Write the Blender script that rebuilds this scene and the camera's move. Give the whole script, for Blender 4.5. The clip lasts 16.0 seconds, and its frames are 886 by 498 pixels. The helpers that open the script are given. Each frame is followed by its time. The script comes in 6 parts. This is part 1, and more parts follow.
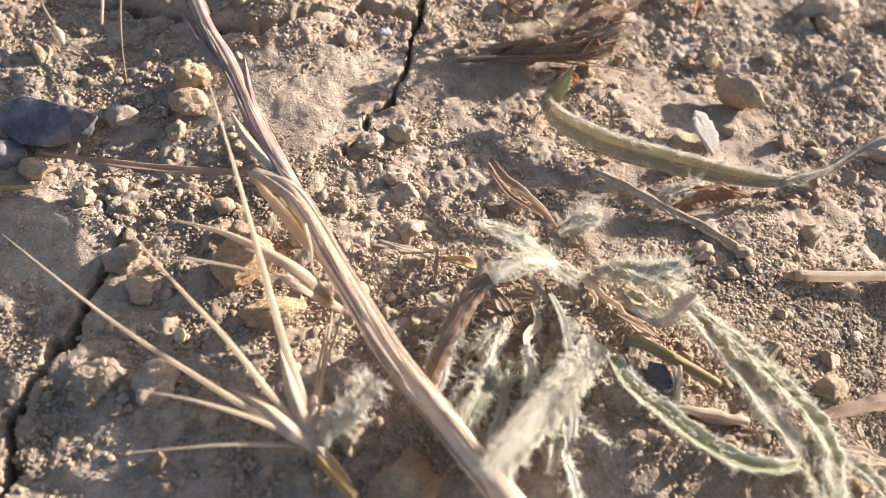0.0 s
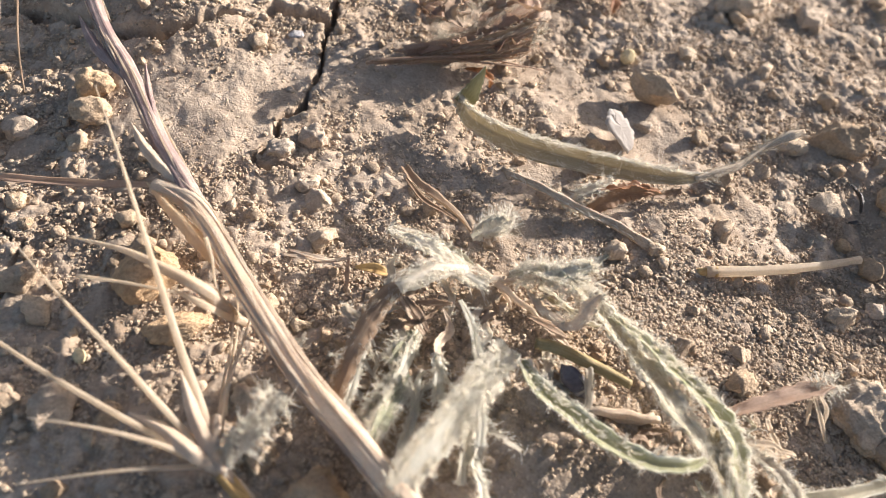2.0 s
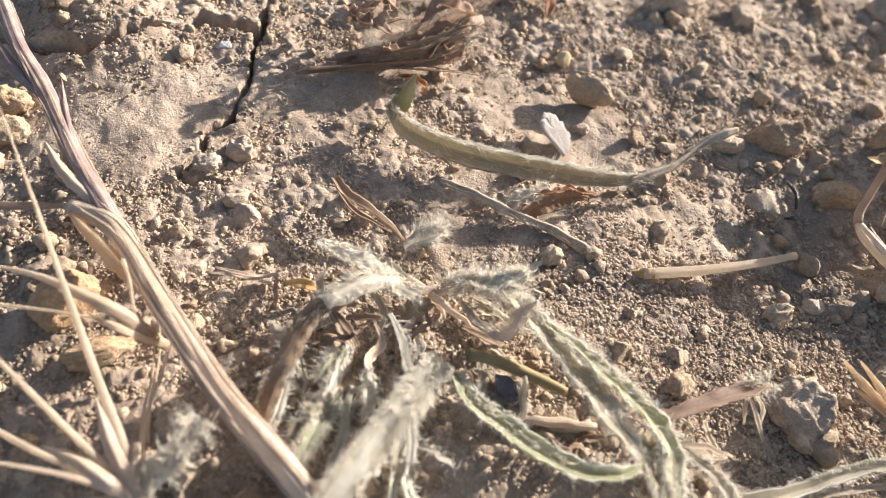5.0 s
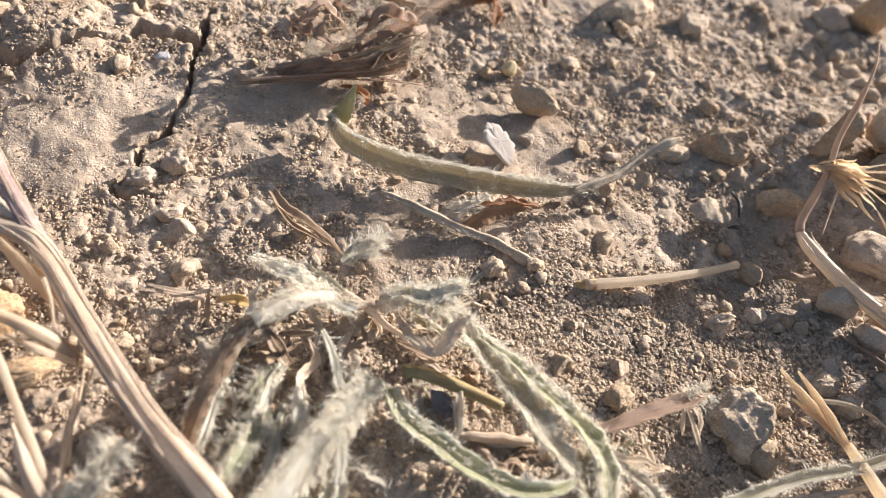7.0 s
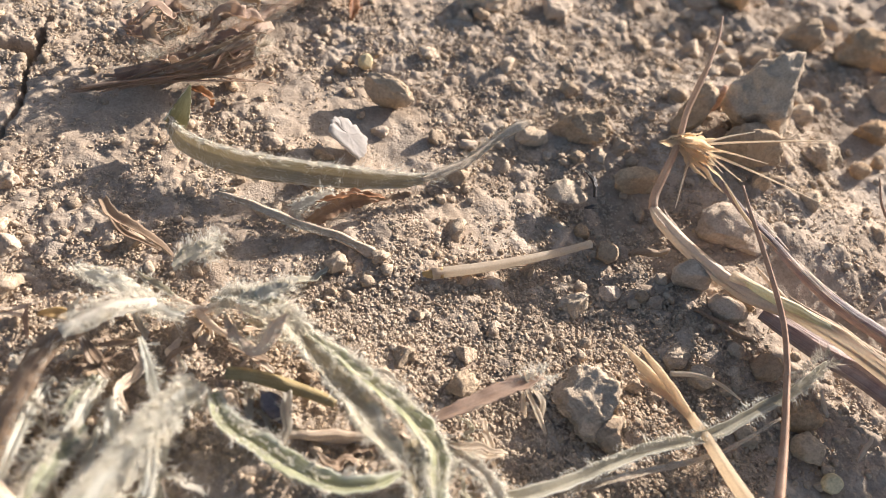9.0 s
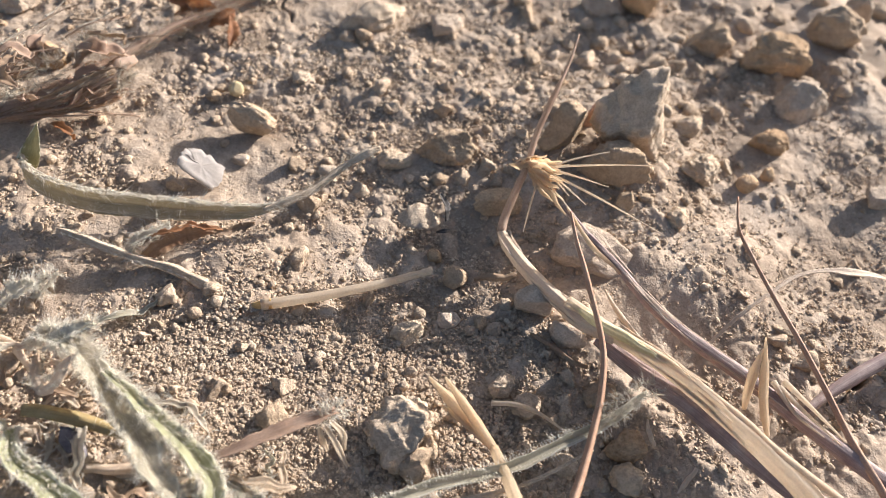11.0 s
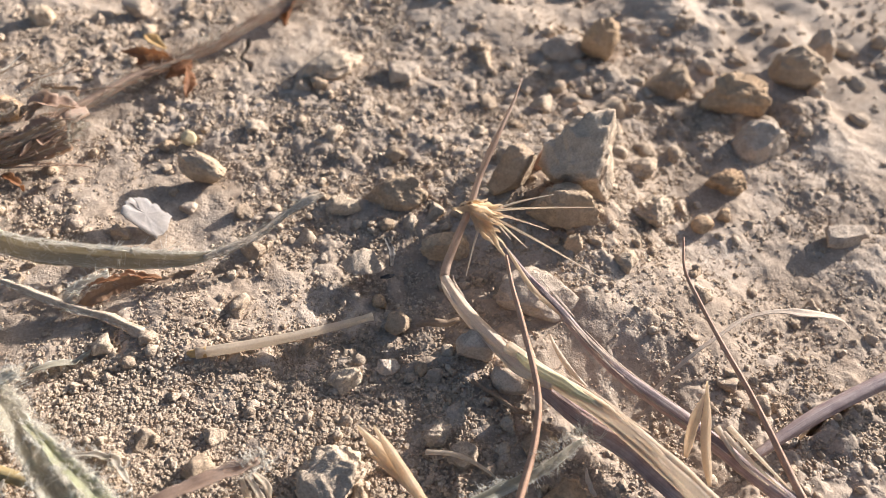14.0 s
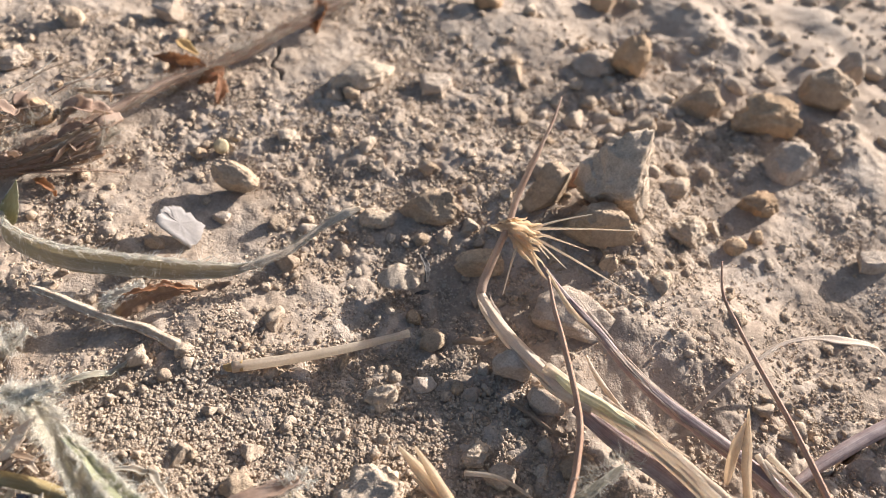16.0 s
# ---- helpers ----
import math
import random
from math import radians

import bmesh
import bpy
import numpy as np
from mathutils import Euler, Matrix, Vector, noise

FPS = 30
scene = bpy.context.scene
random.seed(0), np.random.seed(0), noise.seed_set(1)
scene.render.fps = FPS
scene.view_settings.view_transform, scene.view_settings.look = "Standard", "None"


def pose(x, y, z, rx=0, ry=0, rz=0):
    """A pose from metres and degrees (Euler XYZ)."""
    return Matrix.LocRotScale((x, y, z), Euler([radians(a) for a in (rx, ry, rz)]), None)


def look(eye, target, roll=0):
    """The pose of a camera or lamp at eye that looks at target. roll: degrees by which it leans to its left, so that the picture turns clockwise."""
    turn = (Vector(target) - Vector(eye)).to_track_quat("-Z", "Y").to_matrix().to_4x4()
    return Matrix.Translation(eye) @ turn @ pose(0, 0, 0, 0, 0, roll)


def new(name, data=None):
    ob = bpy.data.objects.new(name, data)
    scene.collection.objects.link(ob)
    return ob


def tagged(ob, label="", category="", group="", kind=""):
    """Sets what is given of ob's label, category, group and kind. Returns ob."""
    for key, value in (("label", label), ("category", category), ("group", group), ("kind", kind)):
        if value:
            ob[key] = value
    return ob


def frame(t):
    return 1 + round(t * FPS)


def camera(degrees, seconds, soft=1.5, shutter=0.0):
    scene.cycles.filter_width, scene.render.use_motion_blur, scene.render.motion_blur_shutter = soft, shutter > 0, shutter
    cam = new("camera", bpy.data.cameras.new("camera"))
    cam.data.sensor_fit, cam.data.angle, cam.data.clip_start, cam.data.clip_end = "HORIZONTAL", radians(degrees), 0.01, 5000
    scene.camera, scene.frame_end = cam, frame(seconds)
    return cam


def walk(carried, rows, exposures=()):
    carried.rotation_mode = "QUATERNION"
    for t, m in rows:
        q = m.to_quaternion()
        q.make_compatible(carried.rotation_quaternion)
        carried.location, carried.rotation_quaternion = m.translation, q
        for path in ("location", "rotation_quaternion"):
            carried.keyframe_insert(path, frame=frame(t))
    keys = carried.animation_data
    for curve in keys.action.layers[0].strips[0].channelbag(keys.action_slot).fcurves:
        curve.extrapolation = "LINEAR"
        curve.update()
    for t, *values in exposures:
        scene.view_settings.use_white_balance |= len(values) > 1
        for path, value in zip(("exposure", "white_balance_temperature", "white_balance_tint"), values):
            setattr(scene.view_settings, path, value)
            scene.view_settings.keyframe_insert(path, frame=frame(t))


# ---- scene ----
cam = camera(60.0, 16.0, soft=0.5)
PATH = [
    (0, (0.03671, 0.05711, 0.09755), (0.07142, 0.16873, -0.06473), 12.53),
    (0.5, (0.03761, 0.05719, 0.09792), (0.07512, 0.16854, -0.06393), 12.91),
    (1, (0.04018, 0.05856, 0.09643), (0.08323, 0.16681, -0.06614), 14.97),
    (1.5, (0.04336, 0.05899, 0.09835), (0.08953, 0.16708, -0.06346), 15.76),
    (2, (0.04367, 0.05876, 0.09859), (0.08940, 0.16690, -0.06332), 15.39),
    (2.5, (0.04275, 0.05864, 0.09881), (0.08800, 0.16762, -0.06266), 15.33),
    (3, (0.04222, 0.05904, 0.09892), (0.08827, 0.16929, -0.06147), 15.43),
    (3.5, (0.04384, 0.06058, 0.09991), (0.09149, 0.17095, -0.05992), 15.62),
    (4, (0.04754, 0.06053, 0.09984), (0.09964, 0.16934, -0.05968), 16.45),
    (4.2, (0.04850, 0.06054, 0.09931), (0.10016, 0.16724, -0.06177), 16.27),
    (6.5, (0.05187, 0.05744, 0.09833), (0.10865, 0.16606, -0.05971), 16.92),
    (7, (0.05615, 0.06003, 0.09936), (0.11491, 0.16668, -0.05930), 17.57),
    (7.5, (0.06057, 0.06156, 0.10166), (0.12317, 0.16684, -0.05645), 18.14),
    (8, (0.06487, 0.05845, 0.10039), (0.12898, 0.16502, -0.05623), 17.24),
    (8.5, (0.07231, 0.05644, 0.10224), (0.13785, 0.16160, -0.05475), 16.93),
    (9, (0.07446, 0.05428, 0.10040), (0.14213, 0.15883, -0.05609), 16.99),
    (9.5, (0.07863, 0.05361, 0.10335), (0.14595, 0.15708, -0.05402), 16.97),
    (10, (0.08319, 0.05281, 0.10842), (0.14821, 0.15528, -0.05055), 16.84),
    (10.2, (0.09091, 0.05080, 0.11000), (0.15347, 0.15414, -0.04940), 15.41),
    (12.3, (0.11584, 0.04395, 0.11121), (0.16353, 0.15568, -0.04767), 8.37),
    (12.5, (0.11614, 0.04221, 0.11082), (0.16480, 0.15593, -0.04634), 8.42),
    (13, (0.12042, 0.04549, 0.11462), (0.17148, 0.16173, -0.03992), 8.57),
    (13.5, (0.12387, 0.04346, 0.11308), (0.17449, 0.16138, -0.04032), 7.49),
    (14, (0.12261, 0.04416, 0.11125), (0.17370, 0.16120, -0.04266), 7.96),
    (14.5, (0.11585, 0.04932, 0.11290), (0.16819, 0.16488, -0.04172), 9.56),
    (15, (0.11319, 0.04875, 0.11052), (0.16141, 0.16535, -0.04466), 8.71),
    (15.5, (0.11457, 0.04526, 0.10991), (0.16348, 0.16291, -0.04425), 9.40),
    (16, (0.11608, 0.04892, 0.11162), (0.16874, 0.16576, -0.04193), 9.96),
]
walk(cam, [(t, look(eye, target, roll)) for t, eye, target, roll in PATH], exposures=((0.0, 1.3, 6300, 11), (7.0, 1.23, 6250, 11), (10.0, 1.2, 6180, 11), (12.5, 1.12, 5980, 11), (16.0, 1.12, 5980, 11)))
cam.data.dof.use_dof = True
cam.data.dof.focus_distance = 0.123
cam.data.dof.aperture_fstop = 19.0

# ---- light ----
SUN_TO = Vector((0.87, 0.34, 0.34)).normalized()   # towards the low sun
world = bpy.data.worlds.new("world")
scene.world = world
world.use_nodes = True
wn = world.node_tree
sky = wn.nodes.new("ShaderNodeTexSky")
sky.sky_type = "NISHITA"
sky.sun_disc = False
sky.air_density = 0.85
sky.dust_density = 2.1
sky.ozone_density = 0.6
sky.sun_elevation = math.asin(SUN_TO.z)
sky.sun_rotation = math.atan2(SUN_TO.x, SUN_TO.y)
wn.links.new(sky.outputs["Color"], wn.nodes["Background"].inputs["Color"])
wn.nodes["Background"].inputs["Strength"].default_value = 0.074
sun = new("sun", bpy.data.lights.new("sun", "SUN"))
sun.data.energy = 5.0
sun.data.angle = radians(0.55)
sun.data.color = (1.0, 0.925, 0.85)
sun.matrix_world = look(SUN_TO * 2.0, (0, 0, 0))

MM = 0.001


# ---- materials ----
def ramp(nt, stops):
    n = nt.nodes.new("ShaderNodeValToRGB")
    el = n.color_ramp.elements
    while len(el) < len(stops):
        el.new(0.5)
    for e, (p, c) in zip(el, stops):
        e.position, e.color = p, (*c, 1.0)
    return n


def tex(nt, vec, size, detail=4.0, rough=0.6):
    """Noise whose features are about size metres across (or units of vec)."""
    n = nt.nodes.new("ShaderNodeTexNoise")
    n.inputs["Scale"].default_value = 1.0 / size
    n.inputs["Detail"].default_value = detail
    n.inputs["Roughness"].default_value = rough
    nt.links.new(vec, n.inputs["Vector"])
    return n.outputs["Fac"]


def mix(nt, kind, fac, a, b):
    n = nt.nodes.new("ShaderNodeMix")
    n.data_type, n.blend_type = "RGBA", kind
    for sock, v in ((n.inputs[0], fac), (n.inputs[6], a), (n.inputs[7], b)):
        if hasattr(v, "is_output"):
            nt.links.new(v, sock)
        elif isinstance(v, tuple):
            sock.default_value = (*v, 1.0)
        else:
            sock.default_value = v
    return n.outputs[2]


def base_material(name, rough=0.9, spec=0.2):
    m = bpy.data.materials.new(name)
    m.use_nodes = True
    nt = m.node_tree
    p = nt.nodes["Principled BSDF"]
    p.inputs["Roughness"].default_value = rough
    p.inputs["Specular IOR Level"].default_value = spec
    return m, nt, p


def bump(nt, p, height, strength, dist):
    b = nt.nodes.new("ShaderNodeBump")
    b.inputs["Strength"].default_value = strength
    b.inputs["Distance"].default_value = dist
    nt.links.new(height, b.inputs["Height"])
    nt.links.new(b.outputs["Normal"], p.inputs["Normal"])
    return b


def earth(name, stops, spread=0.35, grain=0.0006, patch=0.02, seed_var=True, bumpy=0.5, granule=0.0):
    """Dry mineral surface: grain, patches and a random tone per piece."""
    m, nt, p = base_material(name, 0.95, 0.15)
    pos = nt.nodes.new("ShaderNodeNewGeometry").outputs["Position"]
    fine, mid, big = tex(nt, pos, grain, 5, 0.7), tex(nt, pos, grain * 6, 4, 0.6), tex(nt, pos, patch, 3, 0.5)
    add = nt.nodes.new("ShaderNodeMath")
    add.operation = "MULTIPLY_ADD"
    nt.links.new(big, add.inputs[0])
    add.inputs[1].default_value = 1.1
    add.inputs[2].default_value = -0.05
    src = add.outputs[0]
    if seed_var:
        g = nt.nodes.new("ShaderNodeObjectInfo").outputs["Random"]
        isl = nt.nodes.new("ShaderNodeNewGeometry").outputs["Random Per Island"]
        s = nt.nodes.new("ShaderNodeMath")
        s.operation = "ADD"
        nt.links.new(g, s.inputs[0])
        nt.links.new(isl, s.inputs[1])
        fr = nt.nodes.new("ShaderNodeMath")
        fr.operation = "FRACT"
        nt.links.new(s.outputs[0], fr.inputs[0])
        ad2 = nt.nodes.new("ShaderNodeMath")
        ad2.operation = "MULTIPLY_ADD"
        nt.links.new(fr.outputs[0], ad2.inputs[0])
        ad2.inputs[1].default_value = spread
        nt.links.new(src, ad2.inputs[2])
        sub = nt.nodes.new("ShaderNodeMath")
        sub.operation = "SUBTRACT"
        nt.links.new(ad2.outputs[0], sub.inputs[0])
        sub.inputs[1].default_value = spread * 0.5
        src = sub.outputs[0]
    r = ramp(nt, stops)
    nt.links.new(src, r.inputs["Fac"])
    sp = ramp(nt, [(0.3, (0.62, 0.61, 0.60)), (0.5, (1.0, 1.0, 1.0)), (0.72, (1.28, 1.26, 1.22))])
    nt.links.new(fine, sp.inputs["Fac"])
    c = mix(nt, "MULTIPLY", 0.75, r.outputs["Color"], sp.outputs["Color"])
    mp = ramp(nt, [(0.35, (0.78, 0.76, 0.74)), (0.6, (1.1, 1.1, 1.1))])
    nt.links.new(mid, mp.inputs["Fac"])
    c = mix(nt, "MULTIPLY", 0.7, c, mp.outputs["Color"])
    nt.links.new(c, p.inputs["Base Color"])
    h = mix(nt, "MIX", 0.45, mid, fine)
    if granule:
        # fused round granules of two sizes
        for size, part in ((granule, 0.55), (granule * 0.5, 0.35)):
            v = nt.nodes.new("ShaderNodeTexVoronoi")
            v.feature = "F1"
            v.inputs["Scale"].default_value = 1.0 / size
            nt.links.new(pos, v.inputs["Vector"])
            inv = nt.nodes.new("ShaderNodeMath")
            inv.operation = "SUBTRACT"
            inv.inputs[0].default_value = 1.0
            nt.links.new(v.outputs["Distance"], inv.inputs[1])
            pr = ramp(nt, [(0.4, (0.0,) * 3), (0.7, (part,) * 3)])
            nt.links.new(tex(nt, pos, granule * (9 if size == granule else 5), 3, 0.6), pr.inputs["Fac"])
            h = mix(nt, "MIX", pr.outputs["Color"], h, inv.outputs[0])
        bump(nt, p, h, bumpy, granule * 0.9)
    else:
        bump(nt, p, h, bumpy, grain * 2.2)
    return m


def plant(name, stops, edge=None, streak=26.0, along=3.0, rough=0.6, through_light=0.25, light_tint=None, spec=0.3, margin=0.62):
    """Fibrous plant matter: streaks along the blade, blotches, and some light through it."""
    m, nt, p = base_material(name, rough, spec)
    uv = nt.nodes.new("ShaderNodeTexCoord").outputs["UV"]
    mp = nt.nodes.new("ShaderNodeMapping")
    mp.inputs["Scale"].default_value = (along, streak, 1.0)
    nt.links.new(uv, mp.inputs["Vector"])
    pos = nt.nodes.new("ShaderNodeNewGeometry").outputs["Position"]
    st = tex(nt, mp.outputs["Vector"], 1.0, 4, 0.65)
    bl = tex(nt, pos, 0.0035, 4, 0.6)
    gr = tex(nt, pos, 0.0003, 3, 0.6)
    f = mix(nt, "MIX", 0.45, st, bl)
    r = ramp(nt, stops)
    nt.links.new(f, r.inputs["Fac"])
    gp = ramp(nt, [(0.3, (0.75, 0.75, 0.75)), (0.7, (1.15, 1.15, 1.15))])
    nt.links.new(gr, gp.inputs["Fac"])
    c = mix(nt, "MULTIPLY", 0.6, r.outputs["Color"], gp.outputs["Color"])
    if edge is not None:
        # pale margins of the blade: felt on woolly leaves, a lit rim on the tan leaf
        sx = nt.nodes.new("ShaderNodeSeparateXYZ")
        nt.links.new(uv, sx.inputs[0])
        prev = sx.outputs["Y"]
        for op, val in (("SUBTRACT", 0.5), ("ABSOLUTE", 0.0), ("MULTIPLY_ADD", 2.0)):
            mm = nt.nodes.new("ShaderNodeMath")
            mm.operation = op
            nt.links.new(prev, mm.inputs[0])
            mm.inputs[1].default_value = 1.1 if op == "MULTIPLY_ADD" else val
            if op == "MULTIPLY_ADD":
                nt.links.new(st, mm.inputs[2])
            prev = mm.outputs[0]
        er = ramp(nt, [(margin, (0.0, 0.0, 0.0)), (1.0, (0.9, 0.9, 0.9))])
        nt.links.new(prev, er.inputs["Fac"])
        c = mix(nt, "MIX", er.outputs["Color"], c, edge)
    nt.links.new(c, p.inputs["Base Color"])
    bump(nt, p, st, 0.5, 0.00025)
    if through_light > 0:
        # light crosses the two skins of a blade, so each one tints it by half
        t = nt.nodes.new("ShaderNodeBsdfTranslucent")
        gm = nt.nodes.new("ShaderNodeGamma")
        gm.inputs["Gamma"].default_value = 0.5
        nt.links.new(mix(nt, "MULTIPLY", 1.0, c, light_tint or (1.0, 0.95, 0.8)), gm.inputs["Color"])
        nt.links.new(gm.outputs["Color"], t.inputs["Color"])
        ms = nt.nodes.new("ShaderNodeMixShader")
        ms.inputs[0].default_value = through_light
        nt.links.new(p.outputs[0], ms.inputs[1])
        nt.links.new(t.outputs[0], ms.inputs[2])
        nt.links.new(ms.outputs[0], nt.nodes["Material Output"].inputs["Surface"])
    return m


SOIL = earth("dry_clay", [(0.25, (0.325, 0.244, 0.172)), (0.5, (0.41, 0.32, 0.236)), (0.75, (0.49, 0.392, 0.298))], grain=0.0005, patch=0.018, seed_var=False, bumpy=0.7, granule=0.0006)
CRUMB = earth("clay_crumb", [(0.15, (0.385, 0.288, 0.195)), (0.5, (0.478, 0.366, 0.258)), (0.85, (0.565, 0.45, 0.33))], spread=0.45, grain=0.0004, bumpy=0.9)
TAN = earth("tan_stone", [(0.2, (0.43, 0.31, 0.2)), (0.5, (0.515, 0.385, 0.26)), (0.8, (0.59, 0.46, 0.325))], spread=0.5, grain=0.0005, bumpy=1.0)
ORANGE = earth("ochre_stone", [(0.2, (0.44, 0.29, 0.165)), (0.5, (0.53, 0.365, 0.22)), (0.8, (0.6, 0.44, 0.285))], spread=0.4, grain=0.0005, bumpy=1.0)
GREY = earth("grey_stone", [(0.2, (0.405, 0.31, 0.225)), (0.5, (0.495, 0.39, 0.29)), (0.8, (0.575, 0.465, 0.36))], spread=0.4, grain=0.0004, bumpy=0.8)
FLINT = earth("dark_flint", [(0.2, (0.11, 0.10, 0.112)), (0.5, (0.18, 0.165, 0.175)), (0.8, (0.31, 0.285, 0.275))], spread=0.2, grain=0.0005, patch=0.006, bumpy=0.3)
WHITE = earth("white_chip", [(0.2, (0.48, 0.44, 0.41)), (0.5, (0.60, 0.56, 0.53)), (0.8, (0.70, 0.66, 0.63))], spread=0.2, grain=0.0004, bumpy=0.8)
SEED = earth("pale_seed", [(0.2, (0.50, 0.39, 0.20)), (0.5, (0.60, 0.48, 0.28)), (0.8, (0.68, 0.57, 0.36))], spread=0.2, grain=0.0004, bumpy=0.15)
PINK = earth("pink_chip", [(0.2, (0.42, 0.24, 0.16)), (0.5, (0.52, 0.32, 0.22)), (0.8, (0.60, 0.40, 0.30))], spread=0.2, grain=0.0004, bumpy=0.3)
STRAW = plant("straw", [(0.28, (0.50, 0.375, 0.26)), (0.45, (0.65, 0.505, 0.37)), (0.62, (0.76, 0.63, 0.485)), (0.8, (0.84, 0.735, 0.60))], through_light=0.35, light_tint=(1.0, 0.94, 0.82), streak=20.0)
PALE = plant("pale_straw", [(0.3, (0.575, 0.445, 0.315)), (0.55, (0.775, 0.65, 0.50)), (0.8, (0.865, 0.775, 0.645))], through_light=0.6, light_tint=(1.0, 0.95, 0.85))
PURPLE = plant("purple_straw", [(0.3, (0.15, 0.10, 0.098)), (0.46, (0.28, 0.195, 0.175)), (0.6, (0.45, 0.335, 0.28)), (0.75, (0.67, 0.55, 0.45))], through_light=0.1)
GREENSTRAW = plant("green_straw", [(0.3, (0.49, 0.425, 0.19)), (0.5, (0.7, 0.63, 0.37)), (0.7, (0.84, 0.77, 0.57))], through_light=0.35)
BROWN = plant("dry_brown_leaf", [(0.28, (0.17, 0.105, 0.065)), (0.5, (0.34, 0.235, 0.155)), (0.75, (0.52, 0.395, 0.275))], through_light=0.35, streak=14)
RUST = plant("rusty_leaf", [(0.28, (0.16, 0.065, 0.03)), (0.5, (0.34, 0.16, 0.075)), (0.75, (0.50, 0.28, 0.14))], through_light=0.5, streak=10)
PINKLEAF = plant("pinkish_leaf", [(0.28, (0.31, 0.20, 0.14)), (0.5, (0.48, 0.335, 0.245)), (0.75, (0.63, 0.49, 0.38))], through_light=0.45, streak=12)
SILVER = plant("silver_leaf", [(0.28, (0.285, 0.228, 0.135)), (0.5, (0.43, 0.36, 0.24)), (0.75, (0.57, 0.495, 0.37))], through_light=0.36, streak=14, light_tint=(1.0, 0.93, 0.72), edge=(0.80, 0.75, 0.65), rough=0.9, spec=0.05, margin=0.88)
OLIVELEAF = plant("olive_leaf", [(0.28, (0.18, 0.165, 0.085)), (0.5, (0.285, 0.26, 0.145)), (0.75, (0.40, 0.37, 0.235))], through_light=0.3, streak=8, light_tint=(1.0, 0.96, 0.72), edge=(0.70, 0.66, 0.54), rough=0.85, spec=0.1, margin=0.95)
GREEN = plant("green_leaf", [(0.28, (0.33, 0.325, 0.18)), (0.5, (0.47, 0.46, 0.29)), (0.75, (0.62, 0.60, 0.44))], through_light=0.5, streak=8, light_tint=(1.0, 0.98, 0.70), edge=(0.80, 0.78, 0.68), rough=0.8, spec=0.12, margin=0.84)
OLIVE = plant("olive_stalk", [(0.28, (0.20, 0.14, 0.06)), (0.5, (0.32, 0.24, 0.11)), (0.75, (0.44, 0.35, 0.20))], through_light=0.15, streak=8)
WOOL = plant("white_wool", [(0.3, (0.90, 0.85, 0.74)), (0.6, (0.95, 0.91, 0.82)), (0.8, (0.97, 0.94, 0.87))], through_light=0.75, rough=0.5, light_tint=(1.0, 0.97, 0.92))
DUSTWOOL = plant("dusty_wool", [(0.3, (0.48, 0.42, 0.33)), (0.6, (0.66, 0.60, 0.50)), (0.8, (0.76, 0.71, 0.62))], through_light=0.6, rough=0.6, light_tint=(1.0, 0.97, 0.92))
PALEFELT = plant("white_felt", [(0.3, (0.66, 0.63, 0.53)), (0.55, (0.80, 0.77, 0.68)), (0.8, (0.90, 0.875, 0.80))], through_light=0.6, streak=9, rough=0.95, spec=0.03, light_tint=(1.0, 0.97, 0.88))
FELT = plant("felted_leaf", [(0.3, (0.52, 0.465, 0.38)), (0.55, (0.69, 0.635, 0.545)), (0.8, (0.82, 0.775, 0.70))], through_light=0.62, streak=7, rough=0.9, spec=0.05, light_tint=(1.0, 0.96, 0.88))
EDGED = plant("brown_felt", [(0.3, (0.41, 0.365, 0.265)), (0.55, (0.57, 0.52, 0.405)), (0.8, (0.72, 0.67, 0.565))], through_light=0.5, streak=7, rough=0.9, spec=0.05, edge=(0.80, 0.76, 0.67), light_tint=(1.0, 0.96, 0.80), margin=0.9)
GREENFELT = plant("green_felt", [(0.3, (0.36, 0.37, 0.24)), (0.55, (0.52, 0.52, 0.39)), (0.8, (0.70, 0.69, 0.58))], through_light=0.6, streak=7, rough=0.9, spec=0.05, light_tint=(1.0, 0.98, 0.84))
FLAKE = plant("white_flake", [(0.3, (0.31, 0.272, 0.245)), (0.5, (0.42, 0.38, 0.345)), (0.75, (0.58, 0.535, 0.50))], through_light=0.4, streak=14, light_tint=(1.0, 0.98, 0.94), rough=0.9, spec=0.1)
HUSK = plant("husk_straw", [(0.3, (0.66, 0.48, 0.30)), (0.55, (0.82, 0.67, 0.48)), (0.8, (0.90, 0.79, 0.63))], through_light=0.7, streak=12, light_tint=(1.0, 0.93, 0.82))
# the pale edge puts the leaf's bright lit rim into its colour
TANLEAF = plant("tan_leaf", [(0.28, (0.25, 0.14, 0.075)), (0.5, (0.40, 0.25, 0.15)), (0.75, (0.58, 0.41, 0.275))], through_light=0.5, streak=22, edge=(0.72, 0.60, 0.46), margin=0.97)
REDFUZZ = plant("red_brown_fuzz", [(0.3, (0.42, 0.27, 0.19)), (0.6, (0.58, 0.42, 0.32)), (0.8, (0.70, 0.56, 0.45))], through_light=0.6, rough=0.7)
TWIG = plant("dark_twig", [(0.28, (0.26, 0.13, 0.08)), (0.5, (0.45, 0.265, 0.165)), (0.75, (0.61, 0.42, 0.295))], through_light=0.1, streak=12)
DUSTTWIG = plant("dusty_twig", [(0.33, (0.2, 0.135, 0.085)), (0.47, (0.46, 0.36, 0.255)), (0.75, (0.65, 0.54, 0.41))], through_light=0.0, streak=9, along=60, rough=0.9)
